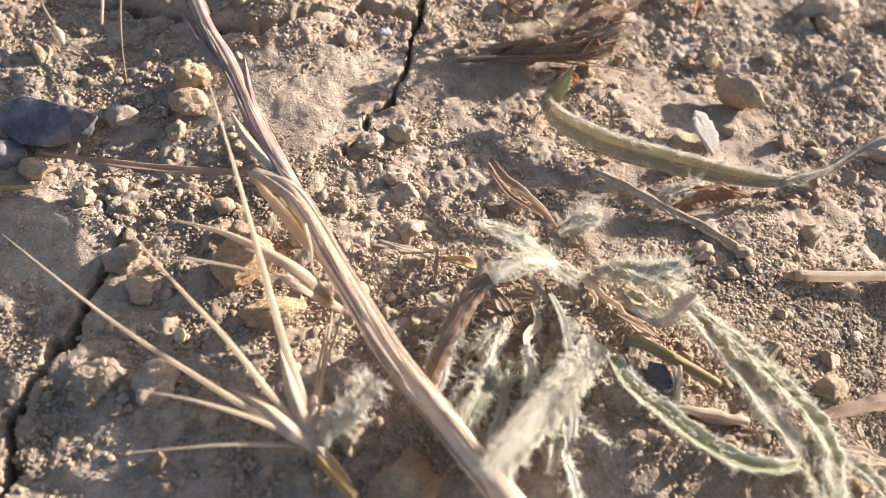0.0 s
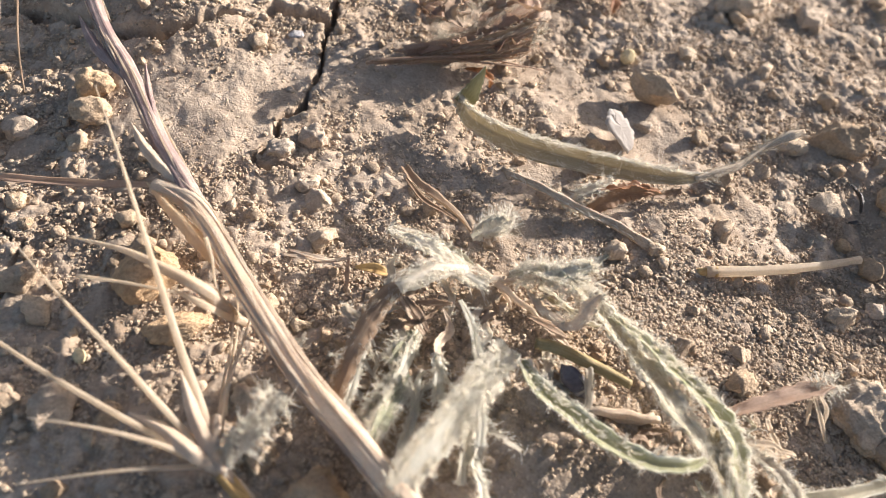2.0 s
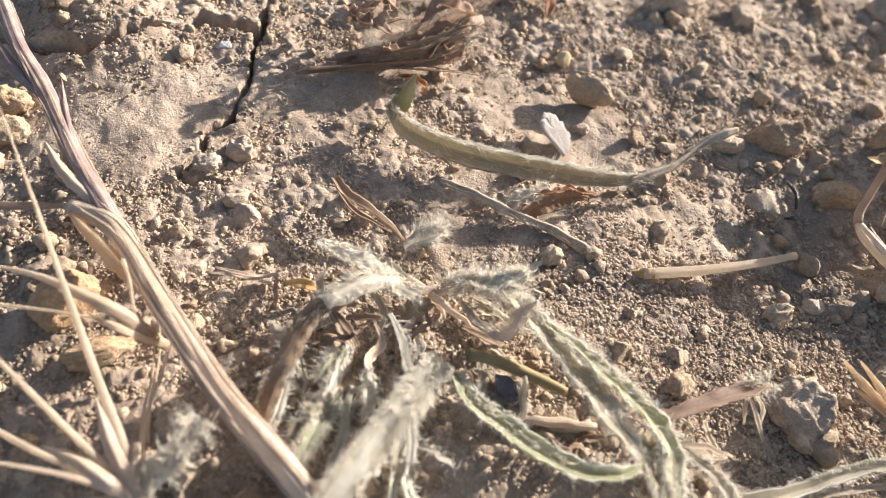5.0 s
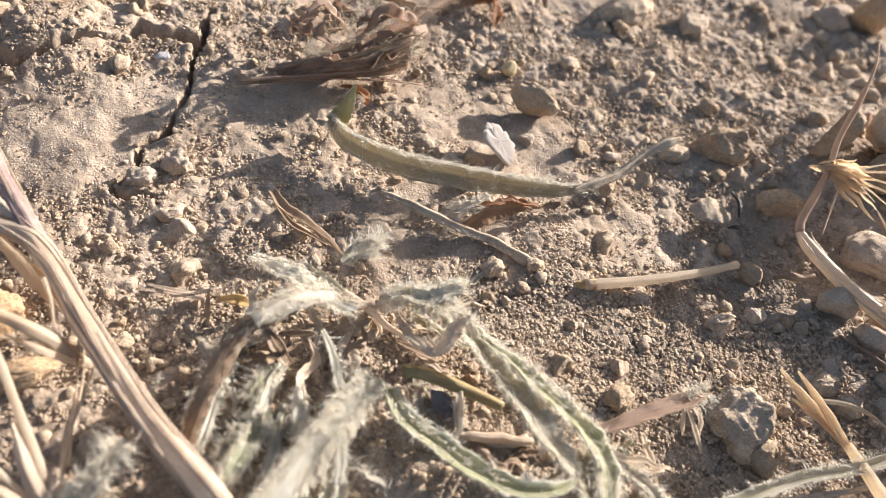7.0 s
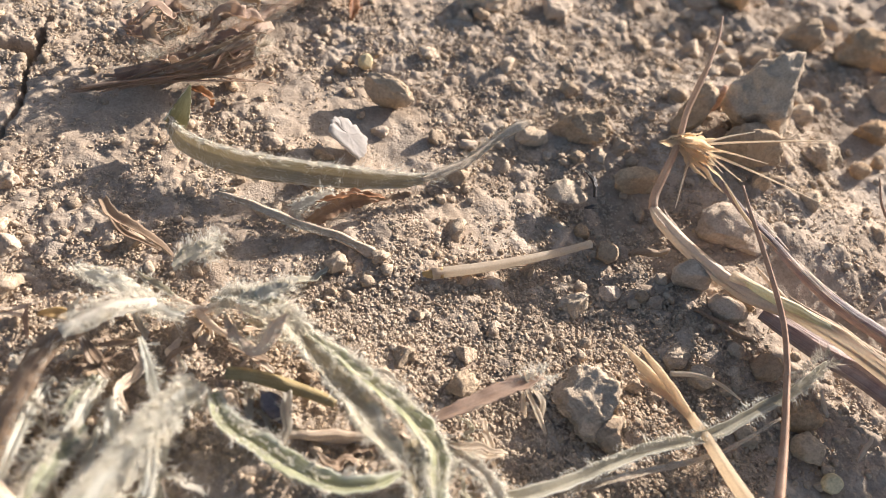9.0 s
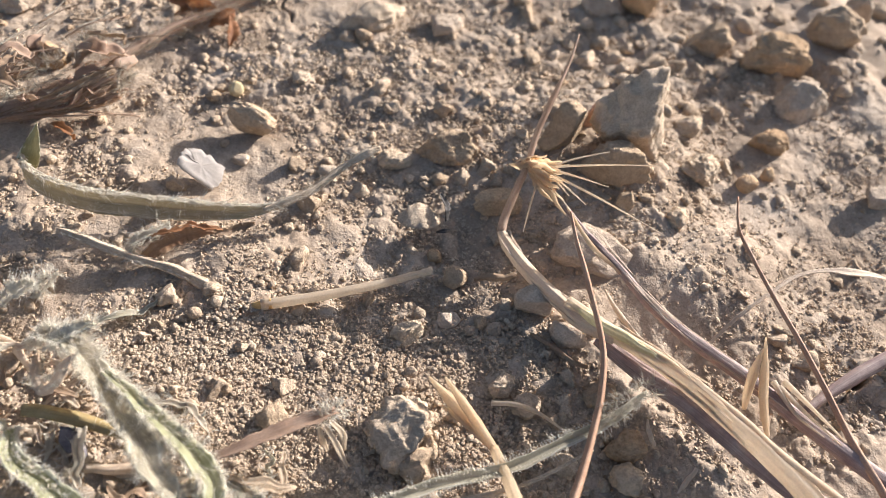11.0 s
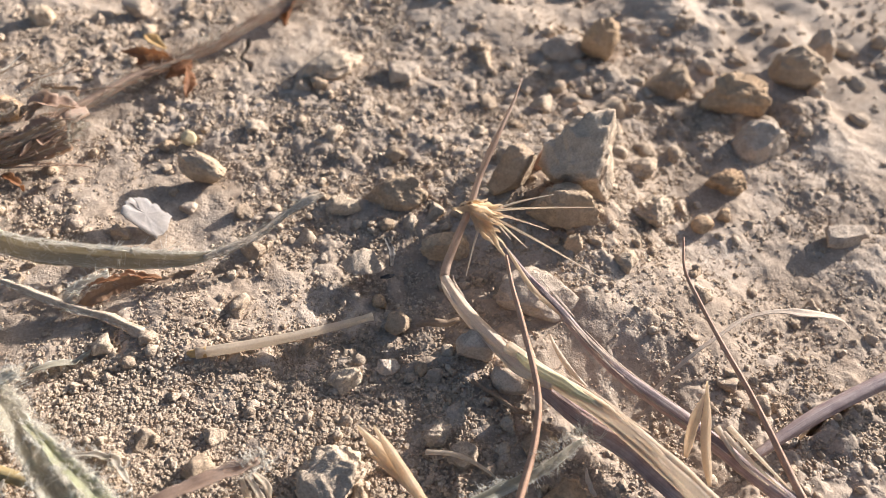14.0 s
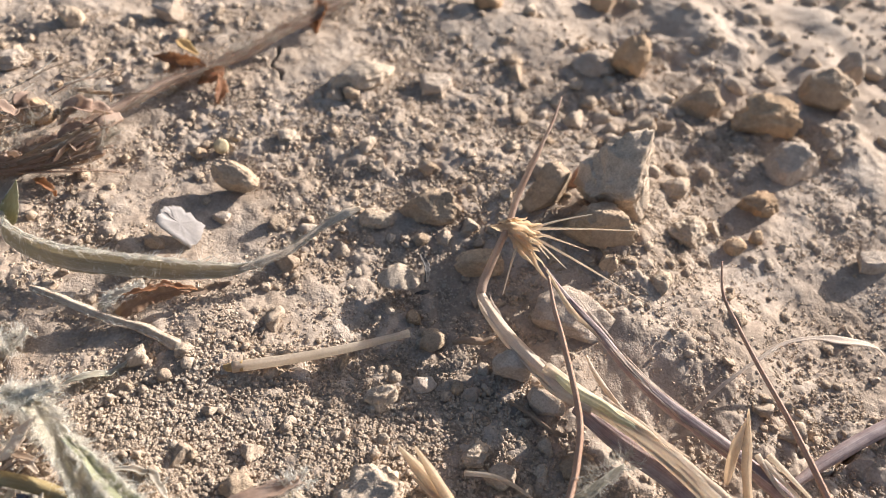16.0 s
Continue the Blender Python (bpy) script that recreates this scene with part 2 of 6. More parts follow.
GOLD = plant("golden_husk", [(0.28, (0.42, 0.25, 0.09)), (0.5, (0.60, 0.40, 0.17)), (0.75, (0.76, 0.59, 0.33))], through_light=0.4, streak=12)
DARKLEAF = plant("black_leaf", [(0.28, (0.02, 0.018, 0.017)), (0.5, (0.05, 0.042, 0.037)), (0.75, (0.11, 0.09, 0.075))], through_light=0.0, streak=10)

# ---- numpy noise and ground form (millimetres) ----
NR = np.random.RandomState(7)
PERM = NR.rand(512, 512)


def vnoise(x, y, size, seed=0):
    """Smooth value noise in -1..1, features about size mm."""
    fx, fy = x / size + 37.13 * (seed + 1), y / size + 71.7 * (seed + 2)
    ix, iy = np.floor(fx).astype(int), np.floor(fy).astype(int)
    u, v = fx - ix, fy - iy
    u, v = u * u * u * (u * (u * 6 - 15) + 10), v * v * v * (v * (v * 6 - 15) + 10)
    g = lambda a, b: PERM[a % 512, b % 512]
    return 2 * ((g(ix, iy) * (1 - u) + g(ix + 1, iy) * u) * (1 - v) + (g(ix, iy + 1) * (1 - u) + g(ix + 1, iy + 1) * u) * v) - 1


def granules(x, y, size, seed):
    """Rounded bumps, 0..1, each about size mm across."""
    fx, fy = x / size + 11.3 * seed, y / size + 5.7 * seed
    ix, iy = np.floor(fx).astype(int), np.floor(fy).astype(int)
    out = np.zeros(x.shape)
    for dx in (-1, 0, 1):
        for dy in (-1, 0, 1):
            a, b = (ix + dx + 17 * seed) % 512, (iy + dy + 29 * seed) % 512
            px, py, r = ix + dx + PERM[a, b], iy + dy + PERM[b, a], 0.45 + 0.4 * PERM[(a + 101) % 512, (b + 57) % 512]
            d2 = ((fx - px) ** 2 + (fy - py) ** 2) / (r * r)
            out = np.maximum(out, r * np.sqrt(np.maximum(1 - d2, 0)))
    return out


def seg_dist(x, y, line):
    """Distance to a polyline of (x, y, width) and the width there."""
    best, wid = np.full(x.shape, 1e9), np.zeros(x.shape)
    for (ax, ay, aw), (bx, by, bw) in zip(line[:-1], line[1:]):
        dx, dy = bx - ax, by - ay
        s = np.clip(((x - ax) * dx + (y - ay) * dy) / (dx * dx + dy * dy + 1e-9), 0, 1)
        d = np.hypot(x - ax - s * dx, y - ay - s * dy)
        near = d < best
        best = np.where(near, d, best)
        wid = np.where(near, aw + s * (bw - aw), wid)
    return best, wid


def w2(points, widths):
    return [(p[0], p[1], w) for p, w in zip(points, widths)]


CRACKS = [
    w2(((62.4, 185.5, 0.0), (58.7, 177.5, 0.0), (55.3, 165.4, 0.0), (52.0, 157.3, 0.0), (48.1, 151.7, 0.0), (43.8, 144.7, 0.0),), (1.8, 1.4, 1.1, 1.15, 1.05, 0.7)),
    w2(((43.8, 144.7, 0.0), (46.9, 142.0, 0.0), (50.6, 140.7, 0.0),), (0.7, 0.9, 0.2)),
    w2(((58.7, 177.5, 0.0), (50.6, 180.6, 0.0), (39.5, 176.9, -0.0), (29.0, 172.7, -0.8), (20.6, 176.5, -2.2), (6.2, 184.8, -4.6), (-4.7, 188.0, -5.5),), (1.7, 1.5, 1.6, 2.4, 2.2, 1.6, 1.2)),
    w2(((8.9, 133.2, -4.2), (6.5, 125.1, -4.6), (4.6, 117.5, -4.9), (2.4, 110.9, -5.1), (-0.6, 106.5, -5.4), (-2.3, 101.8, -5.4), (-1.2, 91.8, -5.4),), (0.7, 1.0, 1.5, 1.6, 1.3, 1.3, 1.3)),
    w2(((8.9, 133.2, -4.2), (4.6, 137.2, -4.9), (-1.0, 140.0, -5.4),), (0.6, 0.5, 0.1)),
    w2(((217.5, 79.8, 0.0), (208.7, 77.5, -0.0), (200.4, 75.3, 0.0),), (1.1, 1.2, 0.4)),
    w2(((133.2, 198.5, 0.0), (131.5, 191.4, 0.0), (132.7, 187.2, 0.0),), (0.4, 0.6, 0.1)),
]
# rises and hollows: x, y, radius, height
RISES = [
    (151.7, 126.4, 9, -2.2), (148.8, 117.7, 8, -1.2),
    # 15.2, 196.5 is an unseen rise, added to shade the northwest corner
    (68.6, 98.8, 17, 2.2), (98.0, 100.0, 20, 3.2), (190.0, 136.0, 20, 6.0), (39.6, 177.7, 12, 2.0), (31.1, 184.8, 10, 4.0), (15.2, 196.5, 12, 6.5),
    (1.1, 130.9, 10, 1.2), (44.8, 155.1, 14, 0.9), (185.7, 107.6, 14, 4.0), (178.0, 90.1, 12, -1.8), (197.7, 97.7, 14, 1.8),
    (139.7, 116.6, 12, -1.6), (220.2, 103.9, 12, -1.6), (110.7, 125.3, 12, 1.2), (137.2, 170.5, 18, 1.4),
    (190.5, 197.4, 20, 2.5), (252.0, 189.3, 24, 3.2), (18.0, 99.2, 13, 1.2), (5.4, 111.9, 9, 1.5), (207.2, 124.9, 12, -1.8),
]


def smoothness(x, y):
    """0 where the crust is loose and crumbly, 1 where it is a smooth dry skin."""
    s = vnoise(x, y, 26, 11) * 0.9 + vnoise(x, y, 9, 12) * 0.5
    for cx, cy, r, v in CRUST:
        s = s + v * np.exp(-((x - cx) ** 2 + (y - cy) ** 2) / (r * r))
    return np.clip(0.5 + s, 0, 1)


CRUST = [
    (129.0, 104.2, 14, -0.9), (147.5, 94.5, 14, -0.9), (144.5, 108.7, 14, -0.8), (92.5, 105.8, 12, -0.8),
    (118.6, 121.1, 16, 0.7), (126.0, 124.8, 10, 0.6), (104.2, 154.0, 14, 0.8), (141.8, 195.1, 16, 0.7), (268.6, 187.1, 30, 0.5),
    (43.1, 160.8, 16, 0.5), (69.2, 161.1, 16, 0.6), (-2.4, 132.3, 12, 0.8), (188.8, 106.9, 16, 0.25),
    (112.2, 147.6, 12, 0.9), (14.9, 140.3, 14, -1.4), (52.8, 133.4, 16, -1.4), (119.0, 106.5, 18, -1.2),
    (-5.1, 168.9, 16, -1.5), (115.0, 103.3, 20, -1.2), (144.2, 169.3, 22, -1.2), (166.6, 115.5, 12, -0.8),
    (141.2, 80.2, 18, -1.2), (245.0, 195.0, 45, 0.5), (195.0, 200.0, 22, 0.5), (132.0, 120.0, 14, 1.0), (85.0, 150.0, 18, -0.5), (104.0, 150.0, 12, -0.5), (67.8, 98.8, 16, -1.3), (19.5, 111.7, 14, -1.0),
]


GRANULAR = ((113, 101, 21), (92, 106, 13), (140, 90, 20), (60, 108, 16))


def height(x, y, fine=True):
    u = np.clip((40 - x) / 45, 0, 1)
    z = -5.5 * u * u * (3 - 2 * u)          # the ground falls away to the west
    core = np.clip(1 - np.maximum(np.maximum(-22 - x, x - 262), np.maximum(66 - y, y - 226)) / 25, 0, 1)
    near = np.clip(1 - np.maximum(np.maximum(-22 - x, x - 262), np.maximum(66 - y, y - 226)) / 120, 0, 1)
    z = z + near * (0.9 * vnoise(x, y, 34, 1) + 0.7 * vnoise(x, y, 13, 2) + 0.32 * vnoise(x, y, 6.5, 7))
    for cx, cy, r, h in RISES:
        z = z + h * np.exp(-((x - cx) ** 2 + (y - cy) ** 2) / (r * r))
    far = np.clip(np.maximum(np.maximum(-20 - x, x - 315), np.maximum(60 - y, y - 250)) / 400, 0, 1)
    z = z + far * 9 * vnoise(x, y, 900, 3)
    east = np.clip((x - 170) / 60, 0, 1) * np.clip((y - 110) / 50, 0, 1)
    z = z + near * east * (1.8 * vnoise(x, y, 14, 13) + 0.7 * vnoise(x, y, 6, 14) + 0.5 * np.maximum(vnoise(x, y, 3.4, 15), -0.1))
    s = smoothness(x, y)
    even = 1 - 0.75 * np.clip(sum(np.exp(-((x - a) ** 2 + (y - b) ** 2) / (c * c)) for a, b, c in GRANULAR), 0, 1)
    z = z + near * even * (1.1 - s) * (0.32 * vnoise(x, y, 4.2, 4) + 0.22 * np.abs(vnoise(x, y, 2.3, 5)))
    if fine:
        z = z + core * ((1.1 - s) * 0.13 * vnoise(x, y, 1.1, 6) + (0.24 + 0.2 * (1 - s)) * np.maximum(vnoise(x, y, 2.4, 8), -0.3) + 0.09 * vnoise(x, y, 1.15, 9) + 0.24 * vnoise(x, y, 3.6, 10))
    if fine:
        g = np.clip(1.05 - 1.1 * s + 0.25 * vnoise(x, y, 7, 16), 0.2, 0.85)
        z = z + core * even * g * (0.46 * granules(x, y, 1.9, 1) + 0.46 * granules(x, y, 1.0, 2)) - 0.5 * g
    wx, wy = x + 1.2 * vnoise(x, y, 3.4, 21) + 0.5 * vnoise(x, y, 1.5, 22), y + 1.2 * vnoise(x, y, 3.7, 23) + 0.5 * vnoise(x, y, 1.6, 24)
    for line in CRACKS:
        d, w = seg_dist(wx, wy, line)
        w = np.maximum(w * (1 + 0.5 * vnoise(x, y, 5, 25)), 0.05)
        z = z + 0.5 * w * np.exp(-((d - w) / (w * 1.6 + 0.3)) ** 2) * 0.5
        z = z - np.clip(1.25 - d / (w * 0.6), 0, 1) * (1.0 + 3.4 * np.minimum(w, 1.6))
    return z


def ground_z(x, y):
    return float(height(np.array([x], float), np.array([y], float), False)[0])


# ---- mesh helpers (millimetres in, metres out) ----
def mesh_ob(name, verts, faces, material, parent=None, uvs=None, smooth=True, label=""):
    me = bpy.data.meshes.new(name)
    me.from_pydata((np.asarray(verts, float) * MM).tolist(), [], faces)
    if uvs is not None:
        lay = me.uv_layers.new(name="uv")
        idx = np.empty(len(me.loops), np.int32)
        me.loops.foreach_get("vertex_index", idx)
        lay.data.foreach_set("uv", np.asarray(uvs, np.float32)[idx].ravel())
    if smooth:
        me.polygons.foreach_set("use_smooth", np.ones(len(me.polygons), bool))
    me.materials.append(material)
    ob = new(name, me)
    if parent is not None:
        ob.parent = parent
    if label:
        ob["label"] = label
    return ob


def spline(pts, n):
    """Catmull-Rom through pts, n samples evenly by length."""
    p = np.asarray(pts, float)
    q = np.vstack([2 * p[0] - p[1], p, 2 * p[-1] - p[-2]])
    out = []
    for i in range(1, len(q) - 2):
        a, b, c, d = q[i - 1:i + 3]
        for s in np.linspace(0, 1, 24, endpoint=False):
            out.append(0.5 * (2 * b + (c - a) * s + (2 * a - 5 * b + 4 * c - d) * s * s + (3 * b - a - 3 * c + d) * s ** 3))
    out.append(q[-2])
    out = np.array(out)
    L = np.r_[0, np.cumsum(np.linalg.norm(np.diff(out, axis=0), axis=1))]
    t = np.linspace(0, L[-1], n)
    return np.stack([np.interp(t, L, out[:, k]) for k in range(3)], 1)


def axes_along(c, up=(0, 0, 1)):
    """Tangent, side and up vectors along a centre line."""
    t = np.gradient(c, axis=0)
    t /= np.linalg.norm(t, axis=1)[:, None] + 1e-12
    u = np.array(up, float)
    sides, ups = [], []
    for k in t:
        s = np.cross(k, u)
        if np.linalg.norm(s) < 0.2:
            s = np.cross(k, np.array((0.3, 1, 0.1)))
        s /= np.linalg.norm(s)
        sides.append(s)
        ups.append(np.cross(s, k))
    return t, np.array(sides), np.array(ups)


def sweep(name, pts, section, material, parent=None, n=48, up=(0, 0, 1), twist=None, wobble=0.0, seed=0, label=""):
    """A solid drawn along pts; section(u) gives its closed outline there as (side, up) pairs."""
    r = np.random.RandomState(seed + 101)
    c = spline(pts, n)
    if wobble:
        for k in range(3):
            c[:, k] += wobble * np.interp(np.linspace(0, 1, n), np.linspace(0, 1, 9), r.uniform(-1, 1, 9))
    t, s, w = axes_along(c, up)
    verts, uvs, k = [], [], None
    for i in range(n):
        u = i / (n - 1)
        sec = np.asarray(section(u), float)
        if twist is not None:
            a = radians(twist(u))
            sec = np.stack([sec[:, 0] * math.cos(a) - sec[:, 1] * math.sin(a), sec[:, 0] * math.sin(a) + sec[:, 1] * math.cos(a)], 1)
        k = len(sec)
        verts.append(c[i] + sec[:, :1] * s[i] + sec[:, 1:] * w[i])
        uvs += [(u, abs(2 * j / k - 1)) for j in range(k)]
    v = np.vstack(verts)
    f = []
    for i in range(n - 1):
        for j in range(k):
            a, b = i * k + j, i * k + (j + 1) % k
            f.append((a, b, b + k, a + k))
    f.append(tuple(range(k))[::-1])
    f.append(tuple(range((n - 1) * k, n * k)))
    return mesh_ob(name, v, f, material, parent, uvs, True, label)


def lerp(stops, u):
    return float(np.interp(u, [s[0] for s in stops], [s[1] for s in stops]))


def tube(stops, ridges=0, depth=0.12, k=14, flat=1.0):
    """Outline of a stem: radius by (u, mm) stops, with ribs along it."""
    def f(u):
        r = lerp(stops, u)
        a = np.arange(k) * 2 * math.pi / k
        rr = r * (1 + depth * np.cos(ridges * a)) if ridges else np.full(k, r)
        return np.stack([rr * np.cos(a), rr * np.sin(a) * flat], 1)
    return f


def blade(stops, fold=0.35, thick=0.16, k=9, curl=0.0, rough_edge=0.0, seed=0, midrib=0.0, wave=0.0, freq=40.0):
    """Outline of a leaf: half width by (u, mm) stops, folded up along its midrib."""
    r = np.random.RandomState(seed + 5)
    ph = r.uniform(0, 6.28, 6)

    def f(u):
        w = lerp(stops, u)
        x = np.linspace(-1, 1, k)
        e = 1 + rough_edge * (math.sin(u * 41 + ph[0]) * 0.5 + math.sin(u * 97 + ph[1]) * 0.5)
        e2 = 1 + rough_edge * (math.sin(u * 37 + ph[2]) * 0.5 + math.sin(u * 89 + ph[3]) * 0.5)
        xs = np.where(x < 0, x * e, x * e2) * w
        y = fold * w * np.abs(x) + curl * w * x * x + 0.06 * w * math.sin(u * 23 + ph[4]) * x
        y = y - midrib * np.exp(-(x / 0.16) ** 2)
        ripple = np.where(x < 0, math.sin(u * freq + ph[5]) + 0.5 * math.sin(u * freq * 2.3 + ph[0]), math.sin(u * freq * 0.86 + ph[1]) + 0.5 * math.sin(u * freq * 2.1 + ph[3]))
        y = y + wave * w * np.abs(x) ** 1.6 * ripple
        th = thick * (1 - 0.6 * np.abs(x) ** 2) + 0.02
        top = np.stack([xs, y + th / 2], 1)
        bot = np.stack([xs, y - th / 2], 1)[::-1]
        return np.vstack([top, bot])
    return f


def hairs(name, pts, half_width, count, length, material, parent, seed=0, width=0.035, spread=1.0, up=(0, 0, 1), lift=0.6, lie=0.3, u0=0.0, u1=1.0, curl=0.3, twist=None, fold=0.25, edge=0.0, lock=5):
    """Fine hairs standing off a blade or stem along pts, all in one mesh."""
    r = np.random.RandomState(seed + 300)
    n = 120
    c = spline(pts, n)
    t, s, w = axes_along(c, up)
    if twist is not None:
        a = np.radians([twist(i / (n - 1)) for i in range(n)])[:, None]
        s, w = s * np.cos(a) + w * np.sin(a), w * np.cos(a) - s * np.sin(a)
    # hairs stand in locks that share a root, a lean and a bend
    locks = max(count // lock, 1)
    of = r.randint(0, locks, count)
    idx = np.clip(((r.uniform(u0, u1, locks)[of] + r.normal(0, 0.006, count)) * (n - 1)).astype(int), 0, n - 1)
    wid = np.array([half_width(i / (n - 1)) for i in range(n)])
    side = np.clip((r.choice([-1, 1], locks) * np.sqrt(r.uniform(edge, 1, locks)))[of] + r.normal(0, 0.1, count), -1.05, 1.05)
    root = c[idx] + s[idx] * (side * wid[idx])[:, None] + w[idx] * (fold * wid[idx] * np.abs(side) + 0.08)[:, None]
    lean = r.normal(0, 1, (locks, 3))[of] * np.array((0.5, 0.45, 0.8)) + r.normal(0, 0.2, (count, 3))
    d = s[idx] * (side * spread + lean[:, 0])[:, None] + w[idx] * (lift + lean[:, 1])[:, None] + t[idx] * (lie + lean[:, 2])[:, None]
    d /= np.linalg.norm(d, axis=1)[:, None]
    L = length * (0.35 + 1.3 * r.uniform(0, 1, locks)[of] ** 2) * r.uniform(0.6, 1.15, count)
    bend = r.normal(0, curl * 2.2, (locks, 3))[of] + r.normal(0, curl * 0.7, (count, 3)) + np.array((0, 0, -0.15))
    seg = 4
    rows = []
    for k in range(seg):
        a = k / (seg - 1)
        rows.append(root + d * (L * a)[:, None] + bend * (L * a * a)[:, None] * 0.6)
    side_v = np.cross(d, r.normal(0, 1, (count, 3)))
    side_v /= np.linalg.norm(side_v, axis=1)[:, None] + 1e-9
    other = np.cross(d, side_v)
    tri = [side_v, -0.5 * side_v + 0.866 * other, -0.5 * side_v - 0.866 * other]
    V = np.empty((count, seg * 3, 3))
    for k in range(seg):
        rad = width * (1.1 - 0.75 * k / (seg - 1))
        for j in range(3):
            V[:, k * 3 + j] = rows[k] + tri[j] * rad
    fb = []
    for k in range(seg - 1):
        for j in range(3):
            a, b = k * 3 + j, k * 3 + (j + 1) % 3
            fb.append((a, b, b + 3, a + 3))
    fb = np.array(fb)
    F = (fb[None] + (np.arange(count) * seg * 3)[:, None, None]).reshape(-1, 4)
    ob = mesh_ob(name, V.reshape(-1, 3), F.tolist(), material, parent, np.zeros((count * seg * 3, 2)), True)
    return tagged(ob, kind="stuff")


def fibres(parent, pts, count, radius, material, seed=0, name="fibre"):
    """Loose split fibres lying on a stem."""
    r = np.random.RandomState(seed + 700)
    c = spline(pts, 60)
    t, s, w = axes_along(c)
    for k in range(count):
        i0 = r.randint(0, 40)
        i1 = min(i0 + r.randint(10, 26), 59)
        ang, lift = r.uniform(0.2, 2.9), r.uniform(0.0, 0.45)
        ids = np.linspace(i0, i1, 4).astype(int)
        off = [radius * (1.02 + lift * q) for q in ((0.0, 0.1, 0.35, 1.0) if k % 2 else (1.0, 0.35, 0.1, 0.0))]
        p = [c[i] + s[i] * math.cos(ang) * o + w[i] * math.sin(ang) * o for i, o in zip(ids, off)]
        hw = r.uniform(0.1, 0.24)
        sweep(name, p, blade([(0, 0.05), (0.4, hw), (0.8, hw), (1, 0.04)], 0.3, 0.06, 5, seed=seed + k), material, parent, n=14, seed=seed + k)


def thing(name, label, category, group=""):
    ob = new(name)
    ob.empty_display_size = 0.002
    return tagged(ob, label, category, group)


def ico(sub):
    bm = bmesh.new()
    bmesh.ops.create_icosphere(bm, subdivisions=sub, radius=1.0)
    v = np.array([x.co[:] for x in bm.verts])
    f = [tuple(y.index for y in x.verts) for x in bm.faces]
    bm.free()
    return v, f


ICO = {k: ico(k) for k in (1, 2, 3, 4, 5)}


def rock_verts(sub, seed, rough=0.25, facets=7, cut=0.72, box=1.0):
    """A rounded stone: a ball with planes cut off and lumps on it."""
    r = np.random.RandomState(seed + 900)
    v = ICO[sub][0].copy()
    v = np.sign(v) * np.abs(v) ** box
    v /= np.abs(v).max()
    for _ in range(facets):
        n = r.normal(0, 1, 3)
        n /= np.linalg.norm(n)
        h = r.uniform(cut * 0.82, 0.95)
        over = np.maximum(v @ n - h, 0)
        v -= over[:, None] * n * 0.97
    a, b = r.normal(0, 1, (4, 3)) * 2.3, r.uniform(0, 6.28, 4)
    lump = sum(np.sin(v @ a[i] + b[i]) for i in range(4)) / 4
    off = r.uniform(0, 90, 3)
    fine = sum(w * (vnoise(v[:, 0] + off[0], v[:, 1] + off[1], s, 40) + vnoise(v[:, 1] + off[1], v[:, 2] + off[2], s, 41) + vnoise(v[:, 2] + off[2], v[:, 0] + off[0], s, 42)) for s, w in ((0.55, 0.5), (0.25, 0.34), (0.12, 0.24), (0.06, 0.16)))
    v = v * (1 + rough * 0.7 * lump + rough * 0.95 * fine)[:, None]
    lo, hi = v.min(0), v.max(0)
    return (v - (lo + hi) / 2) / ((hi - lo) / 2)


def stone(name, p, size, material, label, category="stone", turn=0.0, tilt=0.0, seed=0, sub=4, rough=0.16, facets=8, cut=0.7, sink=0.3, group="", lean=0.0, box=1.0):
    """A stone whose base sits in the ground under p; size: half length, half depth, half height (mm)."""
    sub = 5 if max(size) > 4 and sub == 4 else sub
    v = rock_verts(sub, seed, rough, facets, cut, box) * np.array(size)
    m = np.array((Euler((radians(lean), radians(tilt), radians(turn))).to_matrix()))
    v = v @ m.T
    z = ground_z(p[0], p[1]) - v[:, 2].min() - sink * (v[:, 2].max() - v[:, 2].min())
    ob = mesh_ob(name, v, ICO[sub][1], material)
    ob.location = Vector((p[0], p[1], z)) * MM
    kinds = {"pebble": "pebbles on the soil", "clod": "clods on the soil", "stone": "stones on the soil"}
    return tagged(ob, label, category, group or kinds.get(category, ""))


# ---- ground ----
def span(lo, hi, step, far, n):
    """Even steps between lo and hi, then growing ones out to far."""
    core = np.arange(lo, hi + step * 0.5, step)
    out = np.geomspace(step, far, n)
    return np.r_[(lo - np.cumsum(out))[::-1], core, core[-1] + np.cumsum(out)]


def build_ground():
    gx, gy = span(-22, 262, 0.36, 700, 58), span(66, 226, 0.36, 700, 58)
    X, Y = np.meshgrid(gx, gy)
    Z = height(X, Y)
    nx, ny = len(gx), len(gy)
    co = np.stack([X.ravel(), Y.ravel(), Z.ravel()], 1) * MM
    i = np.arange(nx * ny).reshape(ny, nx)
    q = np.stack([i[:-1, :-1], i[:-1, 1:], i[1:, 1:], i[1:, :-1]], -1).reshape(-1, 4)
    me = bpy.data.meshes.new("ground")
    me.vertices.add(len(co))
    me.vertices.foreach_set("co", co.ravel())
    me.loops.add(q.size)
    me.loops.foreach_set("vertex_index", q.ravel())
    me.polygons.add(len(q))
    me.polygons.foreach_set("loop_start", np.arange(0, q.size, 4))
    me.polygons.foreach_set("use_smooth", np.ones(len(q), bool))
    me.update(calc_edges=True)
    me.materials.append(SOIL)
    return tagged(new("ground", me), "cracked dry tan clay soil with a crumbly crust", "ground", kind="structure")


ground = build_ground()


